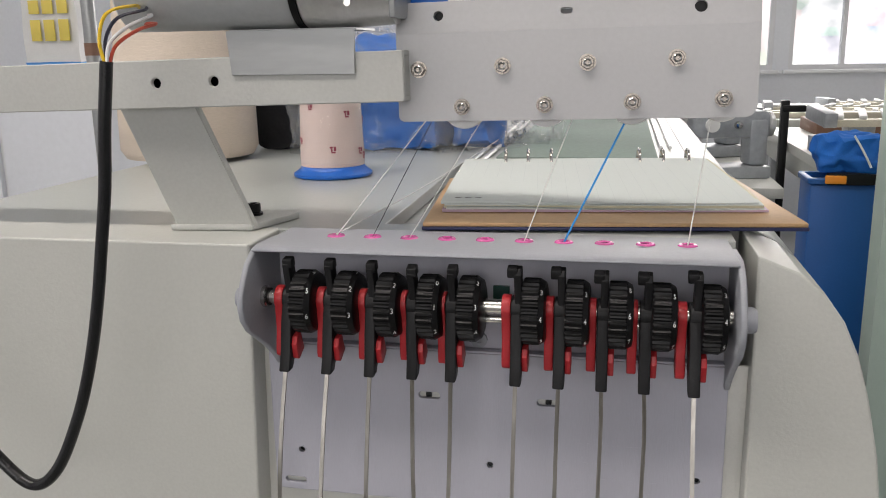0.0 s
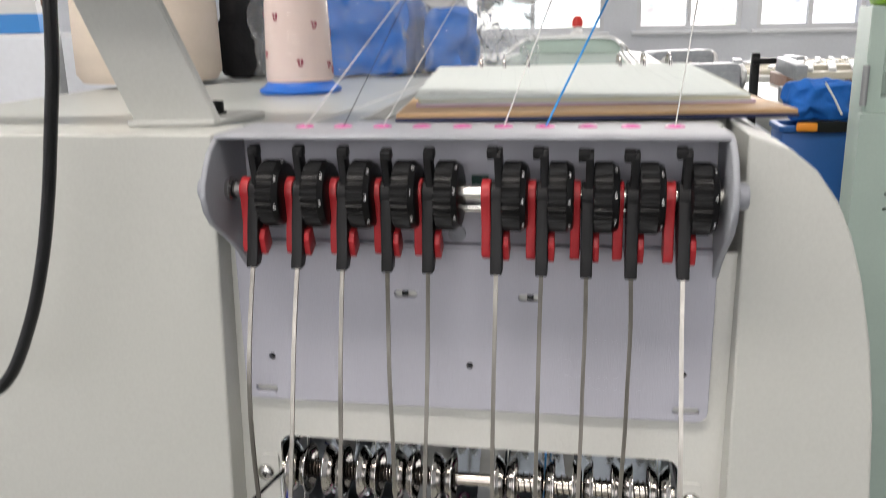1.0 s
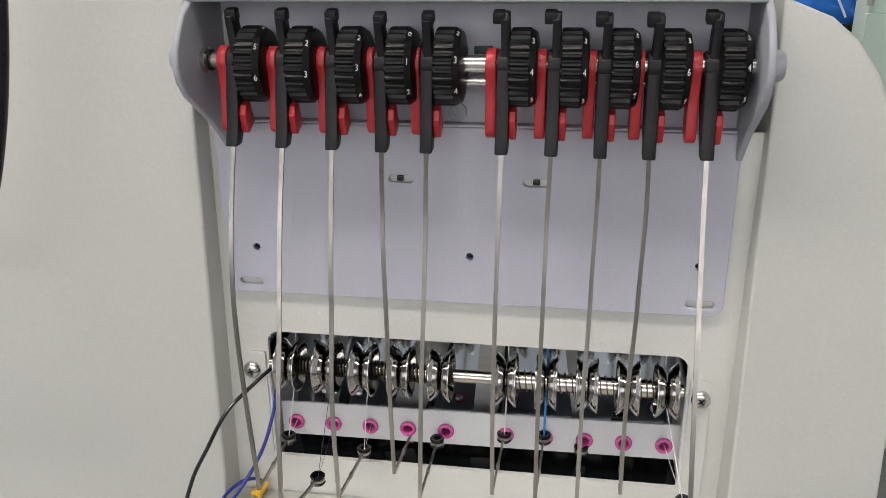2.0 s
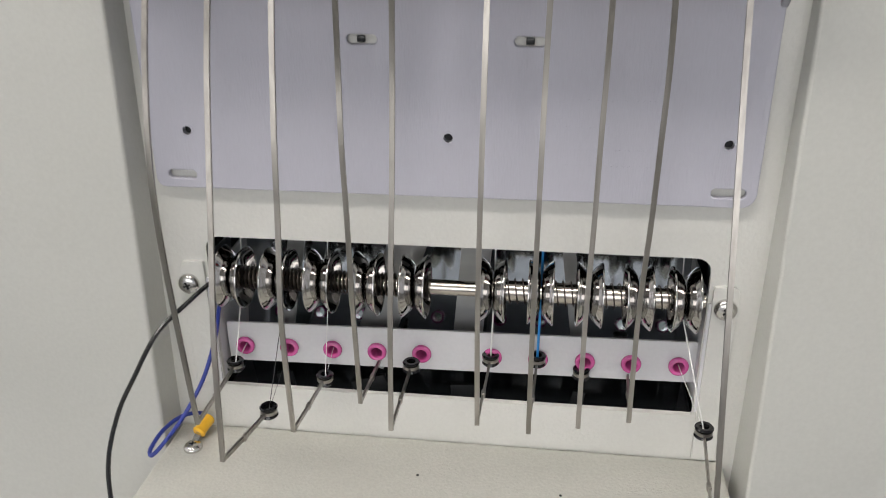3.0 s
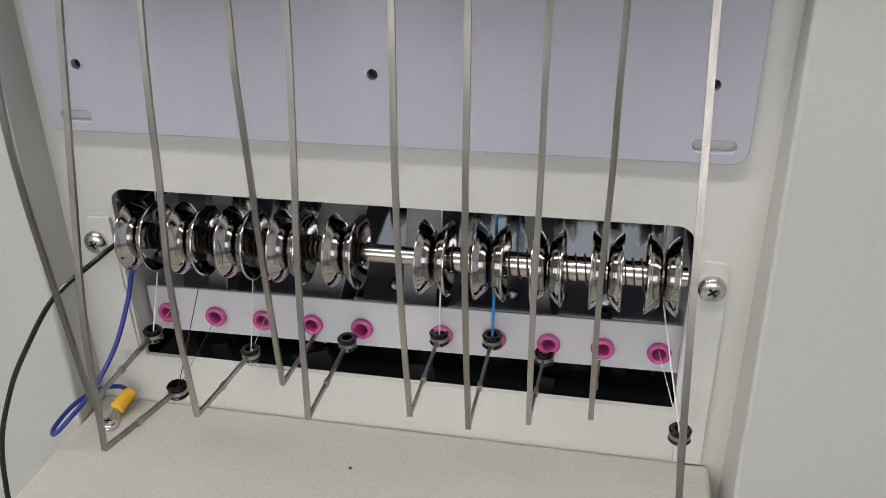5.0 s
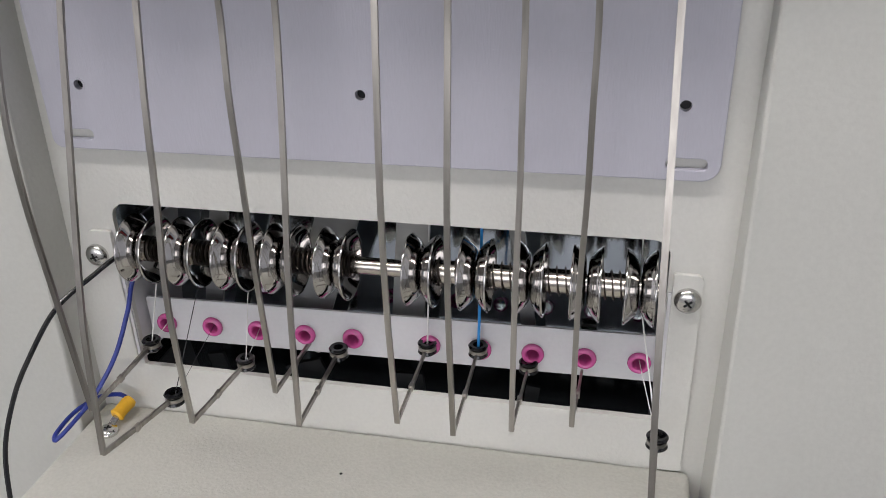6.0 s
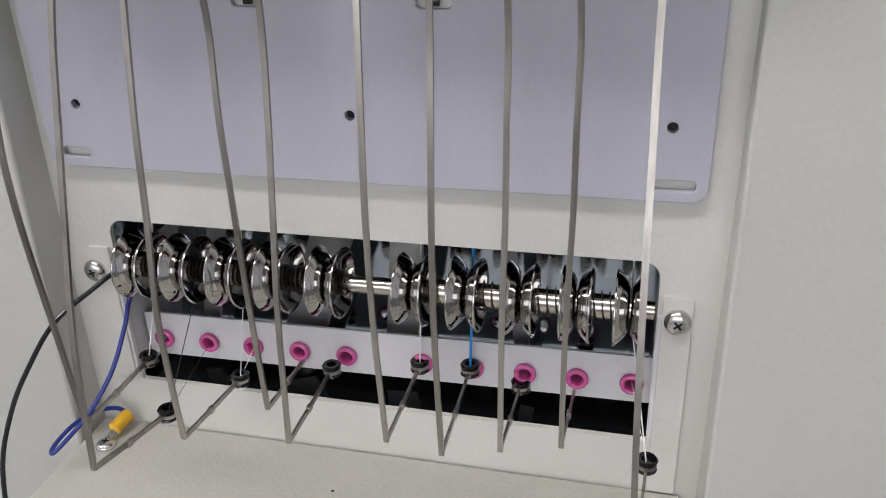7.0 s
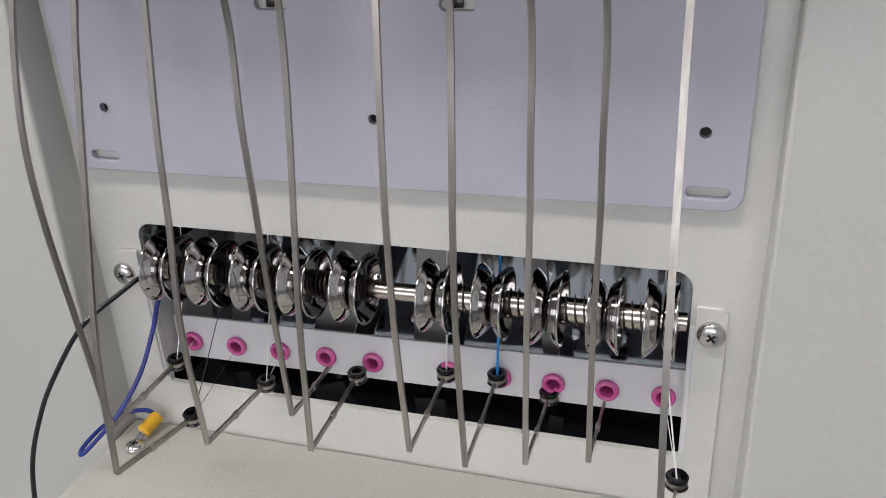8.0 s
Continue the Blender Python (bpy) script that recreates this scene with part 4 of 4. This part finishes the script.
for i, material, r in ((0, THREADWHITE, 0.0003), (1, THREADDARK, 0.00018), (2, THREADWHITE, 0.0002), (5, THREADWHITE, 0.0004), (6, THREADBLUE, 0.0006), (9, THREADWHITE, 0.0003)):
    x, e = DISCS[i], Vector(EYEP[i])
    word = {"white_thread": "white", "blue_thread": "bright blue", "dark_thread": "dark"}[material.name]
    thread(word + " thread from a tension disc down to a lever eye", [(x, 0.020, 0.838), (x, SH_Y + 0.010, SH_Z + 0.004), (x, SH_Y + 0.0085, SH_Z - 0.006), e], material, r)
    thread(word + " thread from a lever eye back to a pink eyelet", [e, (EYES[i], 0.013, 0.7612 + 0.014 * EYES[i])], material, r * 0.6)

# Notebook on the machine top
book = thing("ring_notebook", "open ring binder notebook with ruled pages on tan board", "notebook")
book.matrix_world = at(-0.0425, 0.031, TOP + 0.0045) @ pose(0, 0, 0, 0, 0, 6.3)
part("cover_board", box(0, 0.209, 0, 0.172, -0.0012, 0.0012, 0.0006), TAN, book, "tan cover board")
part("board_underside", box(-0.0006, 0.2096, -0.0006, 0.1726, -0.0032, -0.00125, 0.0006), NAVY, book, "navy cover underside")


def page_block(x0, x1, y0, y1, z0, z1, back0, back1, wave, nx=24, ny=10):
    """A stack of pages that rises towards the rings and curls a little at the front."""
    b = bmesh.new()
    grid = {}
    for i in range(nx + 1):
        for j in range(ny + 1):
            u, v = i / nx, j / ny
            x = x0 + (x1 - x0) * u + (0.012 * v * (0.5 - u))
            y = y0 + (y1 - y0) * v
            k = v ** 0.8
            w = wave * math.sin(u * 5 + 1) * (1 - v)
            grid[i, j, 0] = b.verts.new((x, y, z0 + (back0 - z0) * k))
            grid[i, j, 1] = b.verts.new((x, y, z1 + (back1 - z1) * k + w))
    for i in range(nx):
        for j in range(ny):
            b.faces.new([grid[p] for p in ((i, j, 1), (i + 1, j, 1), (i + 1, j + 1, 1), (i, j + 1, 1))])
            b.faces.new([grid[p] for p in ((i, j, 0), (i, j + 1, 0), (i + 1, j + 1, 0), (i + 1, j, 0))])
    for i in range(nx):
        for j in (0, ny):
            b.faces.new([grid[p] for p in ((i, j, 0), (i + 1, j, 0), (i + 1, j, 1), (i, j, 1))])
    for j in range(ny):
        for i in (0, nx):
            b.faces.new([grid[p] for p in ((i, j, 0), (i, j + 1, 0), (i, j + 1, 1), (i, j, 1))])
    return b


part("divider", page_block(0.008, 0.196, 0.030, 0.165, 0.0016, 0.0030, 0.010, 0.0115, 0.0003), PINKSHEET, book, "lilac divider sheet")
part("page_block", page_block(0.009, 0.194, 0.033, 0.163, 0.0032, 0.0056, 0.012, 0.0160, 0.0004), PAGEEDGE, book, "cream page stack")
for k, (dx, dy, dz, mm) in enumerate(((0.0015, -0.002, 0.0, PAPER), (-0.001, 0.0012, 0.0004, PAGEEDGE), (0.0025, -0.0035, -0.0022, PAPER))):
    part("loose_sheet", page_block(0.008 + dx, 0.192 + dx, 0.0335 + dy, 0.158, 0.0052 + dz, 0.0055 + dz, 0.0148 + dz, 0.0151 + dz, 0.0004 + 0.0003 * k), mm, book)
part("top_page", page_block(0.007, 0.191, 0.0335, 0.160, 0.0060, 0.0068, 0.0164, 0.0172, 0.0005), PAPER, book, "ruled white page")
for i in range(20):
    u = 0.012 + 0.175 * i / 19 + 0.006
    part("ruled_line", sweep([(u + 0.006 * (1 - 2 * u / 0.2) * v, 0.036 + 0.115 * v, 0.00705 + 0.0104 * (((0.0025 + 0.115 * v) / 0.1265) ** 0.8)) for v in (0, 0.25, 0.5, 0.75, 1)], [(-0.00012, 0), (0.00012, 0), (0, 0.00012)], (1, 0, 0)), RULE, book)
for i, xx in enumerate((0.043, 0.059, 0.0755, 0.138, 0.1545, 0.172)):
    pts = [(xx, 0.155 + 0.0075 * math.cos(radians(a)), 0.0155 + 0.0085 * math.sin(radians(a))) for a in range(-20, 201, 20)]
    part("binder_ring", tube(pts, 0.0011, 8), CHROME, book)
part("binder_spine", box(0.02, 0.19, 0.160, 0.172, 0.0013, 0.012, 0.002), CHROME, book)
for k in range(3):
    part("small_print_bar", box(0.015 + 0.006 * k, 0.019 + 0.006 * k, 0.040, 0.0405, 0.0085, 0.00865), THREADDARK, book)
clip = thing("black_clip", "small black binder clip beside the notebook", "clip", at=(-0.044, 0.15, TOP + 0.0005))
part("jaw", box(-0.003, 0.003, -0.008, 0.008, 0.0, 0.013, 0.001), BLACK, clip)
part("lever_tab", tube([(0, -0.006, 0.013), (0, -0.004, 0.018), (0, 0.004, 0.018), (0, 0.006, 0.013)], 0.0006, 6), NICKEL, clip)

# Spool, yarn cone, bags and cloth on the machine top
spool = thing("thread_spool", "pale pink wound thread spool with blue base under clear wrap", "thread spool", at=(-0.170, 0.247, TOP + 0.0002))
part("base", lathe([(0, 0), (0.031, 0), (0.0325, 0.001), (0.0325, 0.003), (0.029, 0.0052), (0.0265, 0.008), (0.026, 0.0095), (0, 0.0095)], 48), SPOOLBLUE, spool, "blue plastic base")
part("wound_thread", lathe([(0.0262, 0.0092), (0.0265, 0.012), (0.0245, 0.070), (0.0225, 0.080), (0.0200, 0.0845), (0.0, 0.0845)], 48), YARNPINK, spool)
part("wrap", lathe([(0.0267, 0.011), (0.0270, 0.014), (0.0250, 0.0705), (0.0228, 0.081), (0.0200, 0.0855)], 48), clear("clear_wrap", 0.05, 0.2), spool)
for i in range(14):
    a, h = radians(i * 97), 0.018 + 0.058 * ((i * 0.37) % 1)
    r = 0.0268 - 0.0022 * (h - 0.012) / 0.058
    mk = bmesh.new()
    for dx, dz, w, hh in ((-0.0016, 0.0014, 0.0026, 0.0016), (0.0013, 0.0004, 0.0019, 0.0036), (0.0, -0.0026, 0.0034, 0.0012), (-0.0012, -0.0008, 0.0012, 0.0020)):
        slab(rounded(dx - w / 2, dx + w / 2, dz - hh / 2, dz + hh / 2, 0.0003, 2), [], 0.0002, bm=mk)
    mk.transform(pose(0, 0, h, 0, 0, math.degrees(a)) @ at(r + 0.0005, 0, 0) @ pose(0, 0, 0, 90, 0, 90))
    part("printed_mark", mk, MAROON, spool)

cone = thing("yarn_cone", "large beige wound yarn cone standing on the machine", "yarn cone", at=(-0.354, 0.350, TOP + 0.0002))
part("yarn", lathe([(0, 0.004), (0.061, 0.004), (0.066, 0.012), (0.0655, 0.06), (0.063, 0.13), (0.060, 0.176), (0.054, 0.184), (0.014, 0.188), (0.0, 0.188)], 64), YARNBEIGE, cone)
part("core", lathe([(0.013, 0.0), (0.02, 0.0), (0.012, 0.20), (0.009, 0.20)], 24), BLACK, cone)


def lump(x0, x1, y0, y1, z0, z1, cuts, size, scale, seed, round_=0.25):
    """A soft folded lump that rests on its flat bottom."""
    b = bmesh.new()
    bmesh.ops.create_cube(b, size=2)
    bmesh.ops.subdivide_edges(b, edges=b.edges, cuts=cuts, use_grid_fill=True)
    for v in b.verts:
        n = v.co.normalized() * 1.15
        v.co = v.co.lerp(n, round_)
        v.co = Vector(((x0 + x1) / 2 + v.co.x * (x1 - x0) / 2, (y0 + y1) / 2 + v.co.y * (y1 - y0) / 2, (z0 + z1) / 2 + v.co.z * (z1 - z0) / 2))
    crumple(b, size, scale, seed)
    crumple(b, size * 0.4, scale * 2.7, seed + 3)
    for v in b.verts:
        v.co.z = max(v.co.z, z0)
    return b


cloth = thing("folded_black_cloth", "pile of folded black cloth leaning by the yarn cone", "cloth")
part("cloth", lump(-0.318, -0.268, 0.42, 0.48, TOP + 0.0003, 1.12, 10, 0.012, 22, 4.0), CLOTHBLACK, cloth)
for lab, (x0, x1, y0, y1, z1), seed in (("bright blue cloth packed in a crumpled clear plastic bag", (-0.235, -0.118, 0.42, 0.54, 1.105), 1.0), ("smaller blue cloth bundle in a clear plastic bag", (-0.108, -0.062, 0.43, 0.52, 1.055), 7.0)):
    bag = thing("bagged_cloth", lab, "bagged cloth", "bags of blue cloth")
    part("cloth", lump(x0, x1, y0, y1, TOP + 0.0004, z1, 22, 0.012, 20, seed), CLOTHBLUE, bag)
    part("plastic_bag", lump(x0 - 0.022, x1 + 0.022, y0 - 0.016, y1 + 0.016, TOP + 0.0003, z1 + 0.012, 30, 0.022, 34, seed + 2), FILM, bag, "crumpled clear plastic")
bag = thing("empty_plastic_bag", "crumpled empty clear plastic bag on the machine top", "plastic bag")
part("film", lump(-0.065, -0.005, 0.47, 0.57, TOP + 0.0003, 1.065, 28, 0.018, 40, 12.0), FILM, bag)
bag = thing("empty_plastic_bag", "crumpled clear plastic bag between cone and spool", "plastic bag")
part("film", lump(-0.265, -0.225, 0.38, 0.44, TOP + 0.0003, 1.08, 28, 0.013, 44, 22.0), FILM, bag)

rails = thing("rear_rail_frame", "bright metal rail frame round the machine rear", "machine part")
for off, r in ((0.0, 0.0022), (0.009, 0.0018)):
    part("rail", tube(smooth_path([(-0.058 - off, 0.30, TOP + 0.0024), (-0.062 - off, 0.60, TOP + 0.0024), (-0.062 - off, 0.86, TOP + 0.006), (-0.050 - off * 0.5, 0.91, 1.010), (-0.028, 0.925, 1.0165 + off * 0.3), (0.075, 0.925, 1.0165 + off * 0.3), (0.098 + off * 0.5, 0.91, 1.008), (0.104 + off, 0.86, TOP + 0.0024), (0.104 + off, 0.45, TOP + 0.0024)], 8), r, 8), ALU, rails)
part("rear_cover", box(-0.050, 0.098, 0.365, 0.920, TOP + 0.0004, TOP + 0.0024, 0.0005), REARGREEN, rails, "dull green rear cover")
part("rear_panel", slab(rounded(-0.052, 0.100, TOP, 1.0145, (0, 0, 0.012, 0.012)), [], 0.004, at(0, 0.932, 0, FRONT), 0.0008, 1), GREENPAINT, rails)

# Background: store cabinet, bin, work tables and machines
cab = thing("green_metal_cabinet", "pale green metal cabinet with open shelf and perforated door", "cabinet")
CX0, CX1, CY0, CY1 = 0.537, 1.02, 1.20, 1.30
part("body", slab(rounded(CX0, CX1, 0.0, 1.056, 0.002, 2), [rounded(CX0 + 0.03, CX1 - 0.03, 0.90, 1.03, 0.002, 2)], CY1 - CY0 - 0.02, at(0, CY1, 0, FRONT), 0.002, 1), GREENPAINT, cab)
part("shelf_back", box(CX0 + 0.02, CX1 - 0.02, CY1 - 0.01, CY1 - 0.004, 0.89, 1.04), GREENPAINT, cab)
part("shelf_rail", box(CX0 + 0.03, CX1 - 0.03, CY0 + 0.02, CY0 + 0.03, 0.945, 0.960, 0.002), GREENPAINT, cab)
ho = [circle(CX0 + 0.05 + 0.014 * i + 0.007 * (j % 2), 0.70 + 0.014 * j, 0.0036, 8) for i in range(7) for j in range(9)]
part("door", slab(rounded(CX0 - 0.008, CX1 - 0.01, 0.05, 0.872, 0.004, 2), ho, 0.02, at(0, CY0 + 0.019, 0, FRONT)), GREENPAINT, cab)
# Dark sheet added behind the door to shade its perforations.
part("perforation_shade", box(CX0 + 0.01, CX1 - 0.02, CY0 + 0.0195, CY0 + 0.0199, 0.06, 0.86), DARK, cab)
part("hinge", lathe([(0, 0), (0.006, 0), (0.006, 0.07), (0, 0.07)], 12, at(CX0 - 0.002, CY0 + 0.012, 0.885)), SHEET, cab)
box_ = thing("lime_box", "lime green plastic box on the green cabinet", "box")
part("box", box(CX0 + 0.01, CX0 + 0.28, CY0 + 0.01, CY0 + 0.09, 1.0565, 1.22, 0.01), LIME, box_)

bin_ = thing("blue_bin", "tall dark blue plastic bin piled with cloth", "bin")
part("body", box(0.488, 0.660, 1.62, 1.74, 0.0, 0.785, 0.006), BINBLUE, bin_)
part("rim", slab(rounded(0.482, 0.666, 1.614, 1.746, 0.012), [rounded(0.496, 0.652, 1.628, 1.732, 0.01)], 0.014, at(0, 0, 0.7852), 0.002, 1), BINBLUE, bin_)
cl = thing("blue_cloth", "crumpled bright blue cloth heaped on the bin", "cloth")
part("cloth", lump(0.510, 0.66, 1.63, 1.74, 0.80, 0.890, 22, 0.022, 17, 3.0, 0.4), CLOTHBLUE, cl)
part("hem", tube(smooth_path([(0.575, 1.630, 0.895), (0.595, 1.622, 0.86), (0.612, 1.615, 0.825)], 6), 0.0025, 6), THREADWHITE, cl, "pale hem")
pk = thing("tool_pouch", "orange and black tool pouch at the bin edge", "pouch")
part("pouch", lump(0.520, 0.65, 1.606, 1.626, 0.786, 0.812, 5, 0.004, 30, 5.0), BLACK, pk)
part("flap", box(0.515, 0.56, 1.600, 1.607, 0.789, 0.808, 0.003), ORANGE, pk)


def work_table(x0, x1, y0, y1, h, label):
    t = thing("work_table", label, "table", "long work tables")
    part("tabletop", box(x0, x1, y0, y1, h - 0.03, h, 0.003), TABLETOP, t)
    part("apron", box(x0 + 0.02, x1 - 0.02, y0 + 0.02, y1 - 0.02, h - 0.10, h - 0.0302, 0.002), TABLETOP, t)
    for x in (x0 + 0.03, x1 - 0.07):
        for y in (y0 + 0.03, y1 - 0.07):
            part("leg", box(x, x + 0.04, y, y + 0.04, 0, h - 0.1003, 0.003), GREYMACH, t)
    return t


work_table(0.575, 1.9, 1.92, 2.95, 0.80, "pale laminate work table holding slatted frames")
work_table(0.60, 2.2, 3.3, 4.4, 0.80, "pale laminate work table beneath the windows")
work_table(-0.15, 0.52, 2.1, 3.1, 0.70, "low pale work table holding grey machines")


def slatted_frame(x, y, z, rot, tilt_, length, label, n=14):
    """Two long rails with slats between."""
    f = thing("slatted_frame", label, "frame", "slatted embroidery frames")
    f.matrix_world = pose(x, y, z, tilt_, 0, rot)
    for yy in (0.0, 0.13):
        part("rail", box(0, length, yy, yy + 0.028, 0.0, 0.022, 0.003), FRAMEMETAL, f)
    me = mesh_of("slat", box(-0.011, 0.011, 0.0, 0.14, 0.0221, 0.034, 0.003), NYLONWHITE, 30)
    for i in range(n):
        child("slat", me, f, pose(0.03 + (length - 0.06) * i / (n - 1), 0.005, 0, 0, 0, -18))
    part("end_block", box(-0.02, 0.02, -0.01, 0.17, 0.0, 0.045, 0.004), GREYMACH, f)
    return f


def prop(x, y, z, w, label):
    p = thing("support_block", label, "block")
    part("block", box(x, x + w, y, y + 0.08, z, z + 0.05, 0.004), GREYMACH, p)


slatted_frame(0.62, 2.02, 0.8005, 4, 0, 1.0, "beige slatted embroidery frame lying on the table")
slatted_frame(0.68, 2.35, 0.8505, 7, 6, 0.95, "beige slatted frame propped at a slant")
for x in (0.75, 1.4):
    prop(x, 2.42, 0.8005, 0.08, "grey support block under a slatted frame")
brd = thing("brown_board", "flat brown board lying behind the slatted frames", "board")
part("board", box(0.70, 1.75, 2.62, 2.90, 0.8005, 0.845, 0.004), BROWN, brd)
slatted_frame(0.62, 3.38, 0.8005, 3, 0, 1.3, "white slatted frame on the far table", 18)
slatted_frame(0.72, 3.75, 0.8005, -6, 0, 1.3, "white slatted frame lying askew on the far table", 18)
slatted_frame(1.05, 4.02, 0.8005, 8, 0, 0.9, "white slatted frame near the windows")
post = thing("clamp_post", "black upright clamp at the table corner", "clamp")
part("post", box(0.548, 0.572, 2.40, 2.43, 0.0, 0.93, 0.003), BLACK, post)
part("jaw", box(0.55, 0.62, 2.395, 2.435, 0.895, 0.915, 0.003), BLACK, post)


def grey_head(x, y, z, s, rot, label):
    """A grey sewing head: base, column, arm with a rounded nose, hand wheel and knob."""
    h = thing("grey_sewing_head", label, "sewing machine", "grey sewing heads")
    h.matrix_world = pose(x, y, z, 0, 0, rot) @ Matrix.Scale(s, 4)
    part("base", box(-0.13, 0.13, -0.06, 0.06, 0, 0.04, 0.008), GREYMACH, h)
    part("column", box(0.06, 0.12, -0.045, 0.045, 0.0402, 0.19, 0.012), GREYMACH, h)
    part("arm", slab(rounded(-0.12, 0.125, 0.13, 0.215, (0.03, 0.01, 0.02, 0.03)), [], 0.08, at(0, 0.04, 0, FRONT), 0.008, 2), GREYMACH, h)
    part("nose", box(-0.115, -0.085, -0.025, 0.02, 0.075, 0.131, 0.006), ALU, h)
    part("hand_wheel", lathe([(0, 0), (0.035, 0), (0.04, 0.006), (0.04, 0.016), (0.03, 0.022), (0, 0.022)], 28, at(0.1255, 0, 0.17, XAXIS)), ALU, h)
    part("cover", lathe([(0, 0), (0.024, 0), (0.022, 0.006), (0, 0.008)], 24, at(-0.06, -0.0402, 0.172, TOWARD)), NYLONWHITE, h)
    part("tension_knob", lathe([(0, 0), (0.012, 0), (0.010, 0.016), (0, 0.018)], 16, at(0.02, -0.0402, 0.172, TOWARD)), CHROME, h)


grey_head(0.38, 2.32, 0.7005, 0.95, 12, "grey cast sewing head on the low table")
grey_head(0.12, 2.45, 0.7005, 1.0, -20, "grey cast sewing head turned on the low table")
grey_head(0.36, 2.85, 0.7005, 1.05, 25, "grey cast sewing head at the table's far end")

lamp = thing("red_capped_bottle", "small bottle with a red cap on the rear panel", "bottle", at=(0.035, 0.955, TOP + 0.0002))
part("bottle", lathe([(0, 0), (0.010, 0), (0.011, 0.002), (0.011, 0.030), (0.006, 0.036), (0.006, 0.040), (0, 0.040)], 20), NYLONWHITE, lamp)
part("cap", lathe([(0, 0.0402), (0.008, 0.0402), (0.008, 0.050), (0.004, 0.056), (0, 0.056)], 20), mat("red_cap", (0.6, 0.03, 0.02), 0.4), lamp)

# Far side of the room
wcab = thing("white_cupboard", "low white painted cupboard with plain doors", "cupboard")
part("carcass", box(-2.2, -1.02, 1.62, 2.1, 0.0, 1.035, 0.004), WINFRAME, wcab)
for x in (-2.19, -1.60):
    part("door", box(x, x + 0.57, 1.602, 1.6195, 0.05, 1.025, 0.003), WALLMAT, wcab)
    part("handle", tube([(x + 0.5, 1.60, 0.70), (x + 0.5, 1.585, 0.71), (x + 0.5, 1.585, 0.79), (x + 0.5, 1.60, 0.80)], 0.004, 8), SHEET, wcab)
pack = thing("labelled_pack", "white plastic pack with pale blue base and yellow print", "pack", at=(-1.44, 1.68, 1.0355))
part("pack", lump(-0.085, 0.085, -0.04, 0.04, 0.0, 0.30, 8, 0.006, 12, 2.0, 0.2), NYLONWHITE, pack)
part("blue_band", lump(-0.086, 0.086, -0.042, 0.042, 0.0005, 0.05, 6, 0.002, 12, 2.0, 0.1), mat("sky_blue_print", (0.05, 0.25, 0.62), 0.4), pack)
for i, (x, w) in enumerate(((-0.05, 0.03), (-0.01, 0.032), (0.035, 0.03))):
    for z, h in ((0.105, 0.055), (0.175, 0.035)):
        part("print_bar", box(x, x + w, -0.0505, -0.047, z, z + h, 0.001), mat("yellow_print", (0.75, 0.6, 0.12), 0.5), pack)
pole = thing("metal_pole", "thin worn metal pole standing by the cupboard", "pole", at=(-1.225, 1.50, 0))
part("tube", lathe([(0, 0), (0.017, 0), (0.017, 2.2), (0, 2.2)], 16), SHEET, pole)
part("red_band", lathe([(0.0172, 1.10), (0.0185, 1.10), (0.0185, 1.13), (0.0172, 1.13)], 16), BROWN, pole)
part("foot", lathe([(0, 0), (0.06, 0), (0.06, 0.006), (0.02, 0.012), (0.0172, 0.03)], 24), SHEET, pole)
